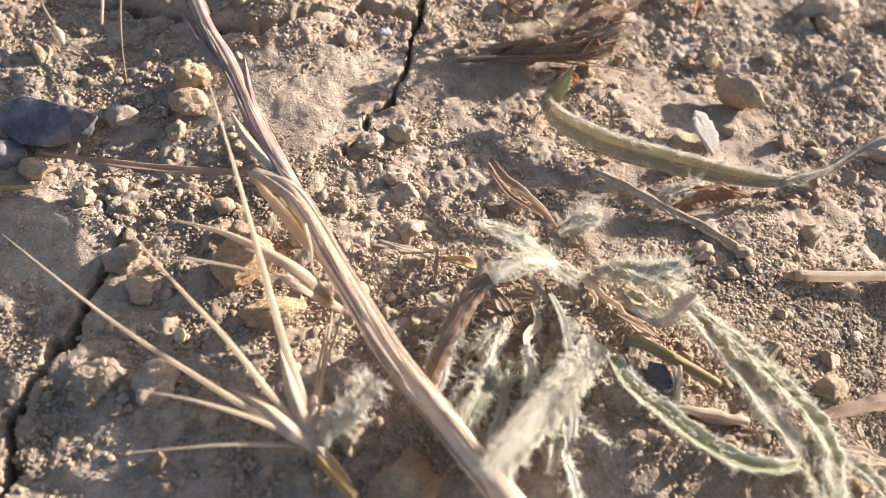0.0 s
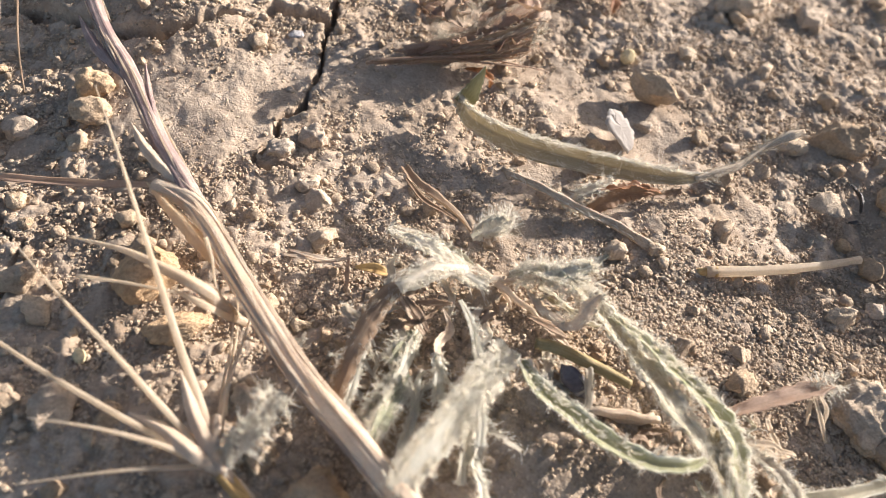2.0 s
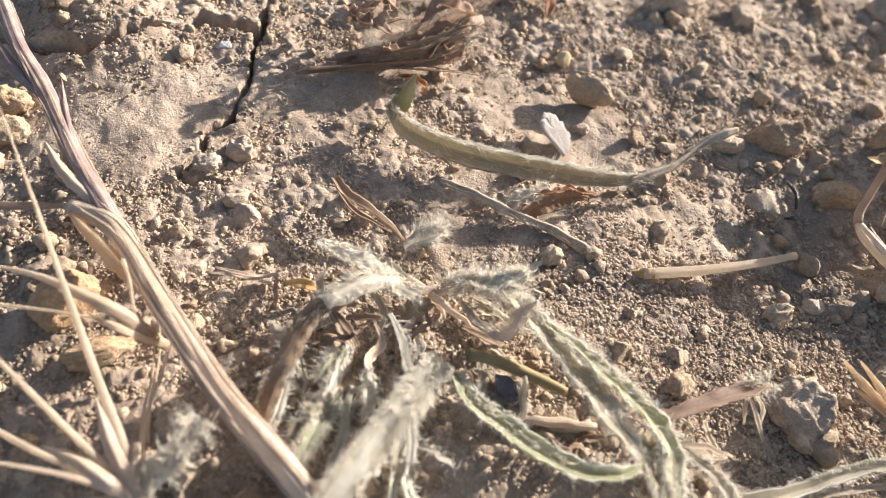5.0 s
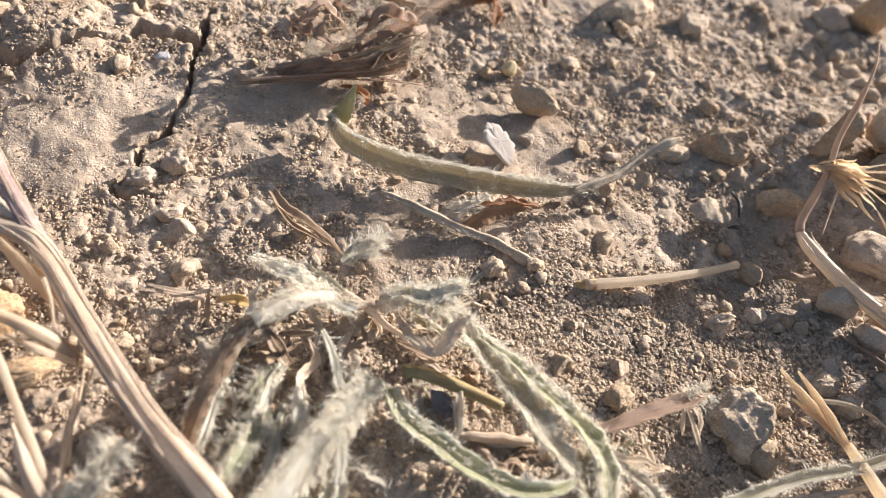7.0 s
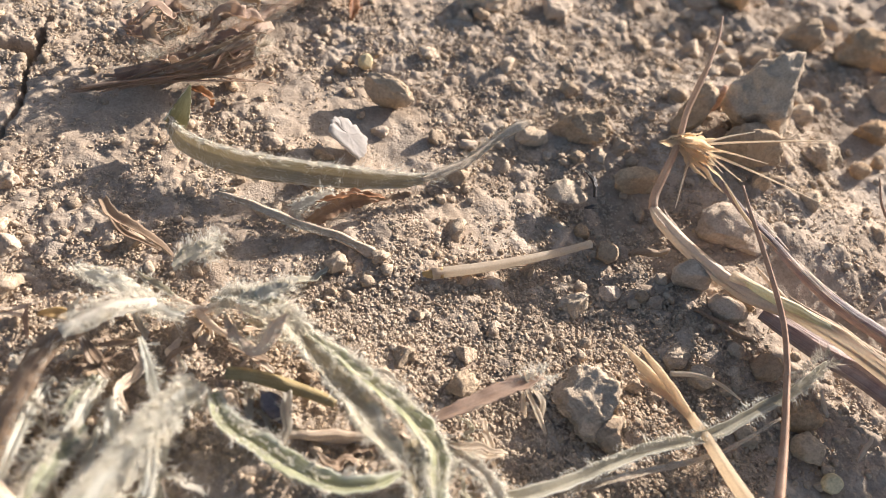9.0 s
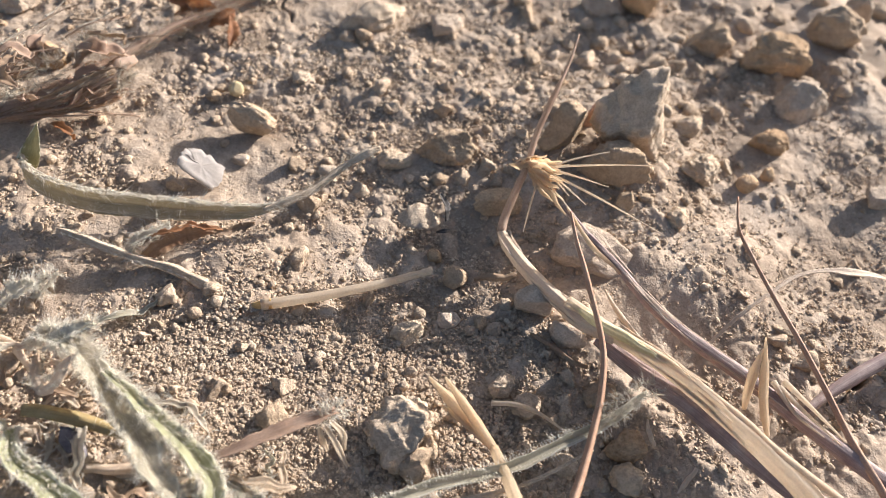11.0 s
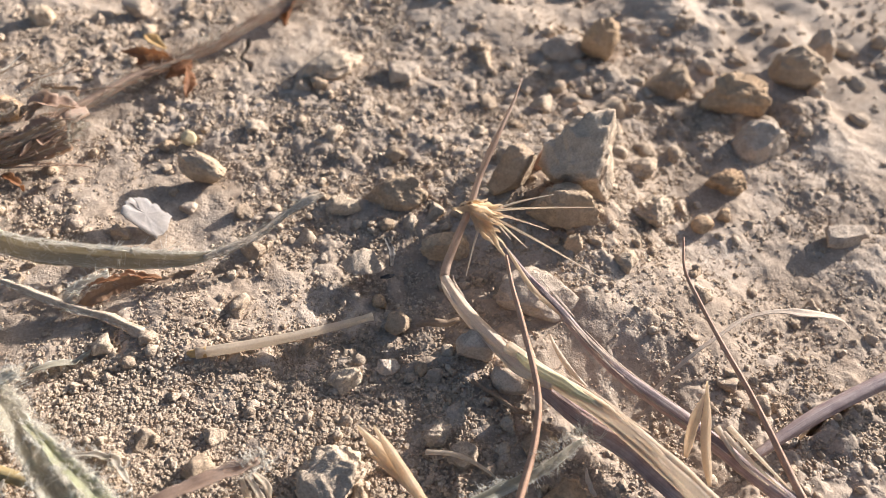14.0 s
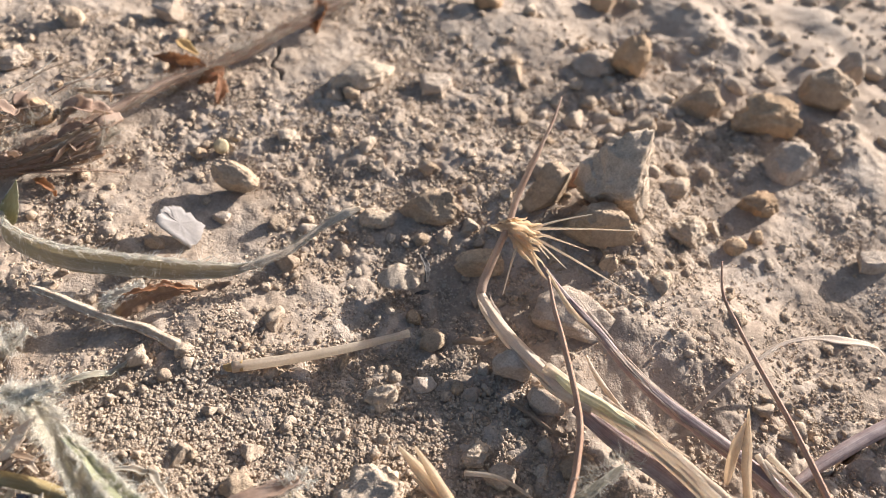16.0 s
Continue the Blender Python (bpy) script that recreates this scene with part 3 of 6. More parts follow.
OCTA = (np.array([(1, 0, 0), (-1, 0, 0), (0, 1, 0), (0, -1, 0), (0, 0, 1), (0, 0, -1)], float), [(0, 2, 4), (2, 1, 4), (1, 3, 4), (3, 0, 4), (2, 0, 5), (1, 2, 5), (3, 1, 5), (0, 3, 5)])
ICO[0] = OCTA


def crumbs(name, count, lo, hi, power, seed, sub, box, want_loose=True, flat=0.75):
    """Loose soil crumbs strewn over the ground, joined in one mesh."""
    r = np.random.RandomState(seed)
    x, y = r.uniform(box[0], box[2], count * 3), r.uniform(box[1], box[3], count * 3)
    keep = r.uniform(0, 1, count * 3) < (1.03 - smoothness(x, y) if want_loose else np.full(count * 3, 0.4))
    x, y = x[keep][:count], y[keep][:count]
    n = len(x)
    size = lo + (hi - lo) * r.uniform(0, 1, n) ** power
    z = height(x, y, False)
    f0 = np.array(ICO[sub][1])
    forms = [rock_verts(sub, seed * 7 + k, 0.2 if sub == 2 else 0.22, 8 if sub == 2 else 9, 0.62 if sub == 2 else 0.55) for k in range(8)]
    pick = r.randint(0, 8, n)
    V = np.array([forms[k] for k in pick])
    q = r.normal(0, 1, (n, 4))
    q /= np.linalg.norm(q, axis=1)[:, None]
    a, b, c, d = q.T
    M = np.stack([1 - 2 * (c * c + d * d), 2 * (b * c - a * d), 2 * (b * d + a * c), 2 * (b * c + a * d), 1 - 2 * (b * b + d * d), 2 * (c * d - a * b), 2 * (b * d - a * c), 2 * (c * d + a * b), 1 - 2 * (b * b + c * c)], 1).reshape(n, 3, 3)
    V = V * (size[:, None] * r.uniform(0.65, 1.15, (n, 3)))[:, None, :]
    V = np.einsum("nij,nkj->nki", M, V)
    V[:, :, 2] *= flat
    V += np.stack([x, y, z + size * flat * r.uniform(-0.2, 0.5, n)], 1)[:, None, :]
    F = (f0[None] + (np.arange(n) * len(ICO[sub][0]))[:, None, None]).reshape(-1, 3)
    me = bpy.data.meshes.new(name)
    co = V.reshape(-1, 3) * MM
    me.vertices.add(len(co))
    me.vertices.foreach_set("co", co.ravel())
    me.loops.add(F.size)
    me.loops.foreach_set("vertex_index", F.ravel())
    me.polygons.add(len(F))
    me.polygons.foreach_set("loop_start", np.arange(0, F.size, 3))
    me.polygons.foreach_set("use_smooth", np.full(len(F), sub == 2))
    me.update(calc_edges=True)
    me.materials.append(CRUMB)
    ob = new(name, me)
    ob.parent = ground
    return tagged(ob, kind="stuff")


crumbs("soil_grains", 22000, 0.22, 0.56, 2.0, 31, 1, (-20, 68, 285, 235), True, 0.6)
crumbs("fine_grains", 85000, 0.18, 0.42, 1.4, 34, 0, (-15, 70, 250, 215), True, 0.55)
crumbs("soil_crumbs", 3600, 0.42, 1.25, 3.0, 32, 2, (-20, 66, 320, 250))
for k, (cx, cy, rad) in enumerate(GRANULAR):
    crumbs("granular_soil", int(7.0 * rad * rad), 0.15, 0.5, 2.4, 51 + k, 1, (cx - rad, cy - rad, cx + rad, cy + rad), True, 0.62)
crumbs("far_crumbs", 1100, 0.7, 2.6, 2.4, 35, 2, (175, 140, 420, 340), False)
crumbs("crust_grains", 30000, 0.12, 0.36, 1.8, 33, 0, (-20, 66, 236, 222), False, 0.5)


# ---- stones that stand out ----
def pebbles():
    stone("flint_stone", (-5.5, 153.9), (8.2, 4.6, 4.3), FLINT, "dark grey smooth flint stone half sunk in soil", turn=8, seed=1, rough=0.07, facets=12, cut=0.5, sink=0.2)
    stone("flint_stone", (-11.9, 149.3), (3.6, 3.0, 2.4), FLINT, "small dark flint stone beside a larger one", seed=2, rough=0.10)
    stone("clay_clod", (17.7, 163.3), (3.4, 3.0, 3.0), ORANGE, "rough orange-tan clay clod on loose soil", "clod", seed=3, rough=0.22, sink=0.25)
    stone("clay_clod", (17.3, 157.1), (3.4, 2.6, 2.5), TAN, "tan angular clay clod on loose soil", "clod", seed=4, rough=0.18, sink=0.25)
    stone("pebble", (5.9, 156.2), (2.9, 2.3, 1.9), GREY, "pale grey rounded pebble on loose soil", "pebble", seed=5, rough=0.12)
    stone("pebble", (-6.9, 146.1), (2.5, 2.1, 2.1), TAN, "small tan rounded pebble beside dark flint", "pebble", seed=6, rough=0.1)
    stone("ochre_stone", (27.1, 123.0), (4.9, 3.6, 4.2), ORANGE, "warm ochre stone half under a straw stem", turn=25, seed=7, rough=0.10, facets=6, sink=0.25)
    stone("ochre_stone", (31.7, 113.7), (4.8, 2.6, 2.2), ORANGE, "flat ochre stone lying beneath straw awns", turn=5, seed=8, rough=0.12)
    stone("clay_clod", (16.3, 104.4), (3.2, 3.0, 2.8), GREY, "grey angular clay clod on soil", "clod", turn=20, seed=9, rough=0.14)
    stone("clay_clod", (8.5, 105.5), (4.2, 3.2, 2.0), CRUMB, "pale crumbly clay clod at a crack", "clod", turn=30, seed=10, rough=0.3, sub=4)
    stone("clay_clod", (9.7, 125.7), (3.0, 2.6, 2.4), CRUMB, "pale crumbly clod on a crack edge", "clod", seed=11, rough=0.26)
    stone("clay_clod", (47.7, 86.6), (4.6, 3.8, 4.4), ORANGE, "brown rounded clod under the straw stem", "clod", turn=30, seed=71, rough=0.16, sink=0.25)
    stone("pale_seed", (18.7, 111.8), (0.85, 1.15, 0.8), SEED, "small pale yellow oval seed", "seed", turn=15, seed=12, rough=0.05, facets=2, sub=3, sink=0.1)
    stone("pebble", (53.0, 148.3), (2.5, 2.4, 2.4), GREY, "grey rough pebble beside a soil crack", "pebble", seed=13, rough=0.2)
    stone("pebble", (47.6, 145.5), (2.6, 1.8, 1.6), GREY, "grey clod beside a soil crack", "pebble", seed=14, rough=0.25)
    stone("pebble", (52.7, 135.2), (2.6, 2.0, 1.6), GREY, "pale grey pebble on crumbly soil", "pebble", seed=15, rough=0.16)
    stone("pebble", (51.3, 138.2), (2.0, 1.4, 1.2), GREY, "small flat grey pebble on soil", "pebble", seed=16, rough=0.16)
    stone("white_chip", (52.1, 173.8), (1.5, 0.9, 0.7), WHITE, "tiny white stone chip on crust", seed=17, rough=0.1, sub=3)
    stone("ochre_stone", (118.8, 157.0), (4.9, 2.5, 3.7), TAN, "tan oblong stone standing on crust", turn=-38, tilt=22, seed=18, rough=0.09, facets=12, cut=0.5, sink=0.1)
    stone("yellow_seed", (117.4, 167.4), (1.5, 1.3, 1.7), SEED, "pale yellow rounded seed on a stone's end", "seed", seed=19, rough=0.05, facets=2, sub=3, sink=0.05)
    stone("pebble", (112.9, 167.4), (1.7, 1.5, 1.5), TAN, "small tan pebble beside a yellow seed", "pebble", seed=20, rough=0.15)
    stone("pebble", (115.3, 149.5), (1.8, 1.3, 1.2), GREY, "small pale grey pebble on soil", "pebble", seed=22, rough=0.15)
    stone("pebble", (130.5, 143.0), (1.9, 1.2, 1.0), GREY, "small pale flat pebble near leaf", "pebble", seed=23, rough=0.1)
    stone("pebble", (140.9, 149.9), (1.0, 0.9, 0.9), TAN, "tiny round tan pebble on soil", "pebble", seed=24, rough=0.08, sub=3)
    stone("clay_clod", (154.3, 143.1), (6.2, 3.6, 3.8), TAN, "tan angular clay clod among pebbles", "clod", turn=-22, seed=25, rough=0.14, facets=10, cut=0.6)
    stone("clay_clod", (143.5, 143.1), (3.6, 2.2, 1.9), TAN, "low tan clod near a leaf tip", "clod", turn=-10, seed=26, rough=0.2)
    stone("pebble", (150.6, 136.2), (1.5, 1.3, 1.2), TAN, "small tan pebble among clods", "pebble", seed=27, rough=0.15, sub=3)
    stone("ochre_stone", (159.4, 128.1), (4.6, 3.0, 2.6), ORANGE, "ochre stone beside a bent stalk", seed=28, rough=0.14)
    stone("flat_stone", (176.4, 138.2), (5.6, 2.8, 6.2), TAN, "pinkish tan flat stone standing upright", turn=10, seed=29, rough=0.08, facets=8, cut=0.6, sink=0.18)
    stone("pink_chip", (183.9, 141.6), (1.9, 1.1, 3.2), PINK, "small pink stone splinter on end", turn=20, tilt=15, seed=30, rough=0.12, sink=0.15, sub=3)
    stone("boulder", (188.4, 135.0), (8.0, 6.2, 10.6), CRUMB, "largest grey-tan rough clay clod on the ground", "clod", turn=-8, tilt=4, seed=233, rough=0.16, facets=12, cut=0.76, sink=0.22, box=0.6)
    stone("ochre_stone", (183.0, 128.0), (7.0, 4.0, 5.4), TAN, "tan angular stone behind the grass spikelet", turn=-28, seed=32, rough=0.12, facets=10, cut=0.58, sink=0.2)
    stone("pebble", (182.2, 121.0), (2.2, 1.9, 2.4), TAN, "tan rounded pebble under an awn", "pebble", seed=33, rough=0.12)
    stone("buried_stone", (172.3, 113.0), (7.6, 5.6, 3.8), GREY, "pale buff rounded stone partly buried", turn=-25, seed=34, rough=0.09, facets=5, sink=0.5)
    stone("pebble", (158.0, 105.4), (3.6, 2.8, 3.0), GREY, "pale grey rounded pebble by the stalk", "pebble", seed=35, rough=0.10, facets=8, sink=0.2)
    stone("pebble", (161.1, 98.1), (3.4, 2.2, 2.5), GREY, "grey oval pebble tilted against the stalk", "pebble", turn=-50, seed=36, rough=0.06, facets=5, sink=0.2)
    stone("pebble", (146.8, 115.0), (2.2, 2.4, 2.0), TAN, "brown speckled oval pebble in a hollow", "pebble", turn=-60, seed=37, rough=0.06, facets=3, sink=0.2)
    stone("pebble", (145.2, 121.1), (1.3, 1.5, 1.4), ORANGE, "small orange-brown pebble in a hollow", "pebble", seed=38, rough=0.1, sub=3)
    stone("pebble", (143.0, 106.8), (2.2, 1.6, 1.5), GREY, "small pale grey pebble on soil", "pebble", seed=39, rough=0.12)
    stone("clay_clod", (135.6, 105.8), (3.0, 2.4, 2.0), TAN, "brown crumbly clod on loose soil", "clod", seed=40, rough=0.22)
    stone("clay_clod", (130.0, 89.2), (6.2, 5.6, 4.4), CRUMB, "large pale crumbly clay clod", "clod", turn=20, seed=41, rough=0.24, facets=12, cut=0.62, sink=0.38)
    stone("clay_clod", (130.4, 83.1), (3.2, 2.6, 2.2), CRUMB, "pale crumbly clod under a woolly leaf", "clod", seed=42, rough=0.25)
    stone("clay_clod", (162.2, 87.2), (3.0, 2.6, 2.2), TAN, "tan clod under the stalk", "clod", seed=43, rough=0.18)
    stone("clay_clod", (160.7, 73.1), (3.0, 2.8, 2.6), TAN, "brown rounded clod near a twig", "clod", seed=44, rough=0.16)
    stone("pale_seed", (161.1, 67.5), (1.7, 1.5, 1.4), SEED, "cream rounded seed on soil", "seed", seed=45, rough=0.06, facets=4, sub=3, sink=0.1)
    stone("clay_clod", (162.5, 77.9), (3.4, 2.6, 2.2), ORANGE, "brown clod beneath the stalk", "clod", seed=46, rough=0.2)
    stone("clay_clod", (147.2, 92.4), (2.6, 2.2, 2.0), CRUMB, "small crumbly clod on loose soil", "clod", seed=47, rough=0.25)
    stone("ochre_stone", (214.4, 178.1), (4.4, 3.6, 6.4), ORANGE, "upright ochre stone with a dark cap", turn=5, seed=48, rough=0.10, facets=6, sink=0.15)
    # added lump: stands in for the ochre stone's cast shadow
    stone("grey_clod", (206.5, 180.4), (6.2, 3.4, 3.2), GREY, "flat grey lump added where an ochre stone's shadow falls", "clod", seed=49, rough=0.14)
    stone("tan_stone", (225.8, 163.6), (6.0, 4.0, 4.8), TAN, "tan rounded stone in a cluster", seed=50, rough=0.10)
    stone("tan_stone", (238.7, 155.0), (8.2, 5.2, 5.8), ORANGE, "brown rough stone in a cluster", turn=-20, seed=51, rough=0.16)
    stone("tan_stone", (258.7, 159.4), (6.8, 4.8, 6.2), TAN, "tan angular stone with a lit edge", turn=-25, seed=52, rough=0.12)
    stone("tan_stone", (269.7, 165.4), (3.4, 3.0, 5.2), GREY, "grey slab standing behind a tan stone", turn=-25, tilt=-12, seed=53, rough=0.10)
    # rounded lump put where a cluster stone throws its shade
    stone("grey_clod", (237.2, 140.6), (6.4, 5.0, 5.4), GREY, "grey rounded lump added where a stone's shade falls", "clod", seed=54, rough=0.1)
    stone("ochre_stone", (222.9, 131.2), (4.4, 3.2, 2.8), ORANGE, "brown crumbly stone on bare soil", seed=55, rough=0.2)
    stone("clay_clod", (202.6, 126.2), (4.6, 3.4, 3.0), TAN, "brown crumbly clod by the large grey clod", "clod", seed=56, rough=0.24)
    stone("pebble", (212.0, 122.4), (2.2, 1.8, 1.8), ORANGE, "small orange pebble on bare soil", "pebble", seed=57, rough=0.12, sub=3)
    stone("pebble", (218.0, 123.5), (1.7, 1.5, 1.5), ORANGE, "tiny orange-tan pebble on bare soil", "pebble", seed=58, rough=0.12, sub=3)
    stone("flat_stone", (239.9, 112.3), (5.2, 2.6, 2.2), GREY, "pale flat stone in shade", turn=-8, seed=59, rough=0.08)
    stone("clay_clod", (206.2, 137.6), (3.4, 2.8, 2.4), TAN, "tan crumbly clod beside the large grey one", "clod", seed=60, rough=0.22)
    stone("tan_stone", (82.2, 184.0), (5.0, 3.2, 3.0), ORANGE, "ochre stone in front of the dry plant", turn=-15, seed=61, rough=0.12, facets=9)
    stone("pebble", (89.7, 214.1), (3.0, 2.6, 3.0), TAN, "tan pebble in the distance", "pebble", seed=62, rough=0.12)
    stone("grey_clod", (77.9, 199.8), (4.4, 3.0, 2.2), GREY, "pale clod at a crust edge", "clod", seed=63, rough=0.18)
    stone("tan_stone", (110.7, 214.7), (3.4, 3.0, 4.0), GREY, "grey rounded stone in shade", seed=64, rough=0.1)
    stone("grey_clod", (149.9, 183.6), (8.0, 5.0, 3.4), CRUMB, "broad low clay clod on crust", "clod", turn=15, seed=65, rough=0.12)
    stone("dark_clod", (165.9, 179.1), (4.0, 3.0, 2.6), GREY, "angular clod with a shaded face", "clod", seed=66, rough=0.14, facets=10, cut=0.5)
    stone("tan_stone", (187.9, 207.5), (4.0, 3.4, 3.2), ORANGE, "ochre stone lying far off on crust", seed=67, rough=0.12)
    stone("tan_stone", (220.2, 205.6), (4.6, 3.4, 3.0), ORANGE, "ochre stone lying far off on crust", seed=68, rough=0.12)
    stone("blue_chip", (150.0, 102.8), (1.6, 1.2, 0.8), GREY, "small bluish grey chip in soil", seed=69, rough=0.1, sub=3)
    stone("black_seed", (84.9, 98.2), (1.5, 3.0, 1.6), FLINT, "dark grey seed husk under the woolly plant", "seed", turn=25, seed=70, rough=0.08, facets=3, sub=3, sink=0.0)


pebbles()


def white_flake():
    """A thin angular chip leaning on its long edge."""
    rim = np.array([(104.2, 145.3, 5.4), (104.6, 147.2, 5.8), (105.7, 148.7, 5.7), (107.5, 149.7, 5.0), (109.8, 148.6, 3.2), (112.2, 147.2, 0.8), (110.9, 144.6, 0.3), (109.0, 142.6, 0.6), (106.6, 143.7, 3.2)])
    mid = rim.mean(0)
    n = np.cross(rim[2] - rim[0], rim[6] - rim[0])
    n /= np.linalg.norm(n)
    r = np.random.RandomState(3)
    dense = []
    for a, b in zip(rim, np.roll(rim, -1, 0)):
        dense += [a + (b - a) * s + r.normal(0, 0.17, 3) for s in (0.0, 0.2, 0.4, 0.6, 0.8)]
    dense = np.array(dense)
    dense = dense - 0.85 * ((dense - mid) @ n)[:, None] * n
    k, rings = len(dense), (1.0, 0.96, 0.7, 0.4, 0.12)
    v = []
    for side in (1, -1):
        for q in rings:
            thick = 0.12 if q == 1.0 else 0.28 + 0.12 * (1 - q)
            v.append(mid + (dense - mid) * q + n * (side * thick + 0.3 * vnoise(dense[:, 0] * q, dense[:, 1] * q, 2.4, 77)[:, None] + q * r.normal(0, 0.06, (k, 1))))
    v = np.vstack(v)
    uv = [((p[0] + 0.6 * p[2]) / 30, (p[1] - 0.5 * p[2]) / 60) for p in v]
    m, f = len(rings), []
    for side in (0, 1):
        for q in range(m - 1):
            for j in range(k):
                a, b = (side * m + q) * k + j, (side * m + q) * k + (j + 1) % k
                f.append((a, b, b + k, a + k) if side else (b, a, a + k, b + k))
        f.append(tuple(range((side * m + m - 1) * k, (side * m + m) * k))[::1 if side else -1])
    for j in range(k):
        a, b = j, (j + 1) % k
        f.append((a, b, b + m * k, a + m * k))
    return tagged(mesh_ob("white_flake", v, f, FLAKE, None, uv, True), "white translucent angular flake leaning in soil", "flake")


white_flake()


# ---- the thick straw stem ----
def straw_stem():
    th = thing("straw", "dry pale straw stem with purple nodes lying on soil", "straw")
    low = ((29.2, 133.0, 8.2), (34.9, 128.5, 8.8), (40.9, 115.5, 8.0), (47.5, 101.5, 7.5), (53.6, 91.3, 8.0), (58.7, 82.4, 9.0), (64.1, 72.5, 10.0),)
    culm = sweep("culm", low, tube([(0, 1.2), (0.1, 1.6), (0.5, 1.7), (1, 1.85)], 9, 0.025, 36), STRAW, th, n=70, wobble=0.1)
    up = ((16.5, 180.6, 7.1), (20.2, 168.2, 7.7), (25.6, 153.9, 8.7), (29.1, 143.2, 8.7), (33.3, 132.4, 8.7), (35.7, 127.2, 8.4),)
    sweep("upper_culm", up, tube([(0, 1.3), (0.3, 1.2), (0.42, 1.5), (0.5, 1.25), (0.8, 1.35), (0.92, 1.5), (1, 1.3)], 7, 0.08, 28), PURPLE, th, n=60, wobble=0.15, label="purple-veined upper stem")
    for k, (a, hw) in enumerate((
            (((16.2, 170.9, 7.5), (19.1, 163.5, 8.5), (22.5, 157.4, 9.1), (24.9, 154.7, 8.6),), 1.0),
            (((25.7, 144.6, 9.2), (28.0, 139.0, 10.0), (31.4, 134.0, 10.0), (34.0, 131.0, 9.2),), 1.0),
            (((27.3, 157.7, 8.9), (28.2, 150.3, 9.7), (29.3, 144.2, 9.5), (30.7, 138.9, 8.9),), 0.6),
            (((28.2, 133.4, 8.6), (31.6, 127.8, 9.7), (36.0, 121.3, 9.5), (40.5, 115.4, 8.2),), 1.15))):
        sweep("sheath", a, blade([(0, 0.1), (0.25, hw * 0.7), (0.6, hw), (1, hw * 0.5)], -0.6, 0.14, 9, seed=k, rough_edge=0.15), (PURPLE, STRAW, PURPLE, HUSK)[k], th, n=30, label="papery pale sheath")
    fibres(th, low, 16, 1.7, STRAW, 1)
    fibres(th, up, 9, 1.35, PALE, 2)
    return th


straw_stem()


def awn_at(pts, parent, r0=0.45, r1=0.06, mat=PALE, name="awn", k=7, flat=0.8, n=26):
    return sweep(name, pts, tube([(0, r0), (0.35, r0 * 0.72), (1, r1)], 0, 0, k, flat), mat, parent, n=n)


def awned_spikelet():
    th = thing("awned_spikelet", "dry grass spikelet with long pale bristles fanned out", "grass head")
    for pts, r in (
            (((36.3, 93.4, 4.9), (35.2, 99.1, 5.8), (33.2, 105.5, 7.7), (29.9, 117.1, 14.3), (27.2, 126.7, 18.9), (24.0, 137.6, 23.4),), 0.7),
            (((35.7, 93.1, 4.9), (31.8, 97.8, 7.5), (26.6, 103.7, 11.8), (19.0, 113.8, 10.5), (11.2, 125.5, 7.1),), 0.5),
            (((35.4, 92.7, 4.8), (30.3, 96.2, 5.3), (24.1, 100.3, 6.4), (11.1, 111.2, 4.1), (-6.3, 127.9, 1.5),), 0.5),
            (((35.0, 92.6, 4.8), (30.4, 94.6, 7.4), (23.3, 96.8, 9.3), (16.3, 98.9, 9.0),), 0.45),
            (((35.0, 92.6, 3.8), (26.4, 92.5, 5.8), (19.8, 92.5, 5.7), (14.4, 92.4, 5.7),), 0.38),
            (((37.2, 95.5, 4.9), (38.2, 101.2, 6.0), (40.1, 106.9, 6.0), (41.7, 112.1, 6.0),), 0.4)):
        awn_at(pts, th, r)
    for k, pts in enumerate((
            ((37.1, 91.5, 3.9), (36.1, 93.7, 5.9), (34.5, 97.5, 7.8), (32.9, 103.4, 8.6),),
            ((37.1, 91.5, 3.9), (34.4, 93.2, 6.8), (30.4, 96.9, 7.4), (27.0, 98.7, 7.9),),
            ((41.6, 85.1, 3.0), (39.7, 88.4, 4.0), (37.1, 91.9, 4.9), (35.1, 93.5, 5.8),),
            ((36.9, 98.2, 5.9), (36.3, 94.8, 5.9), (36.1, 93.0, 4.9), (37.0, 90.8, 3.9),))):
        sweep("husk", pts, blade([(0, 0.5), (0.3, 1.0), (0.7, 0.75), (1, 0.1)], -0.5, 0.2, 9, seed=20 + k), STRAW, th, n=26)
    for pts, r in ((((37.1, 91.2, 4.0), (38.9, 88.7, 4.0), (41.5, 85.2, 4.5)), 0.6), (((38.2, 90.9, 4.0), (39.8, 88.4, 4.0), (41.0, 85.7, 4.0)), 0.45)):
        sweep("stub", pts, tube([(0, r), (1, r * 1.15)], 5, 0.15, 12), GOLD, th, n=16, label="orange dry stem stub")
    hairs("fuzz", ((37.8, 93.2, 5.0), (39.9, 94.1, 7.0), (42.5, 96.5, 8.0), (44.8, 99.1, 8.0),), lambda u: 1.4, 1600, 1.3, WOOL, th, seed=4, width=0.032)
    sweep("woolly_stub", ((37.1, 92.6, 3.9), (40.0, 94.5, 6.0), (42.5, 97.0, 7.0), (45.1, 99.7, 7.0),), blade([(0, 1.0), (0.5, 1.6), (1, 0.6)], 0.3, 0.4, 9, seed=31), FELT, th, n=24, label="white-felted leaf stub")


awned_spikelet()


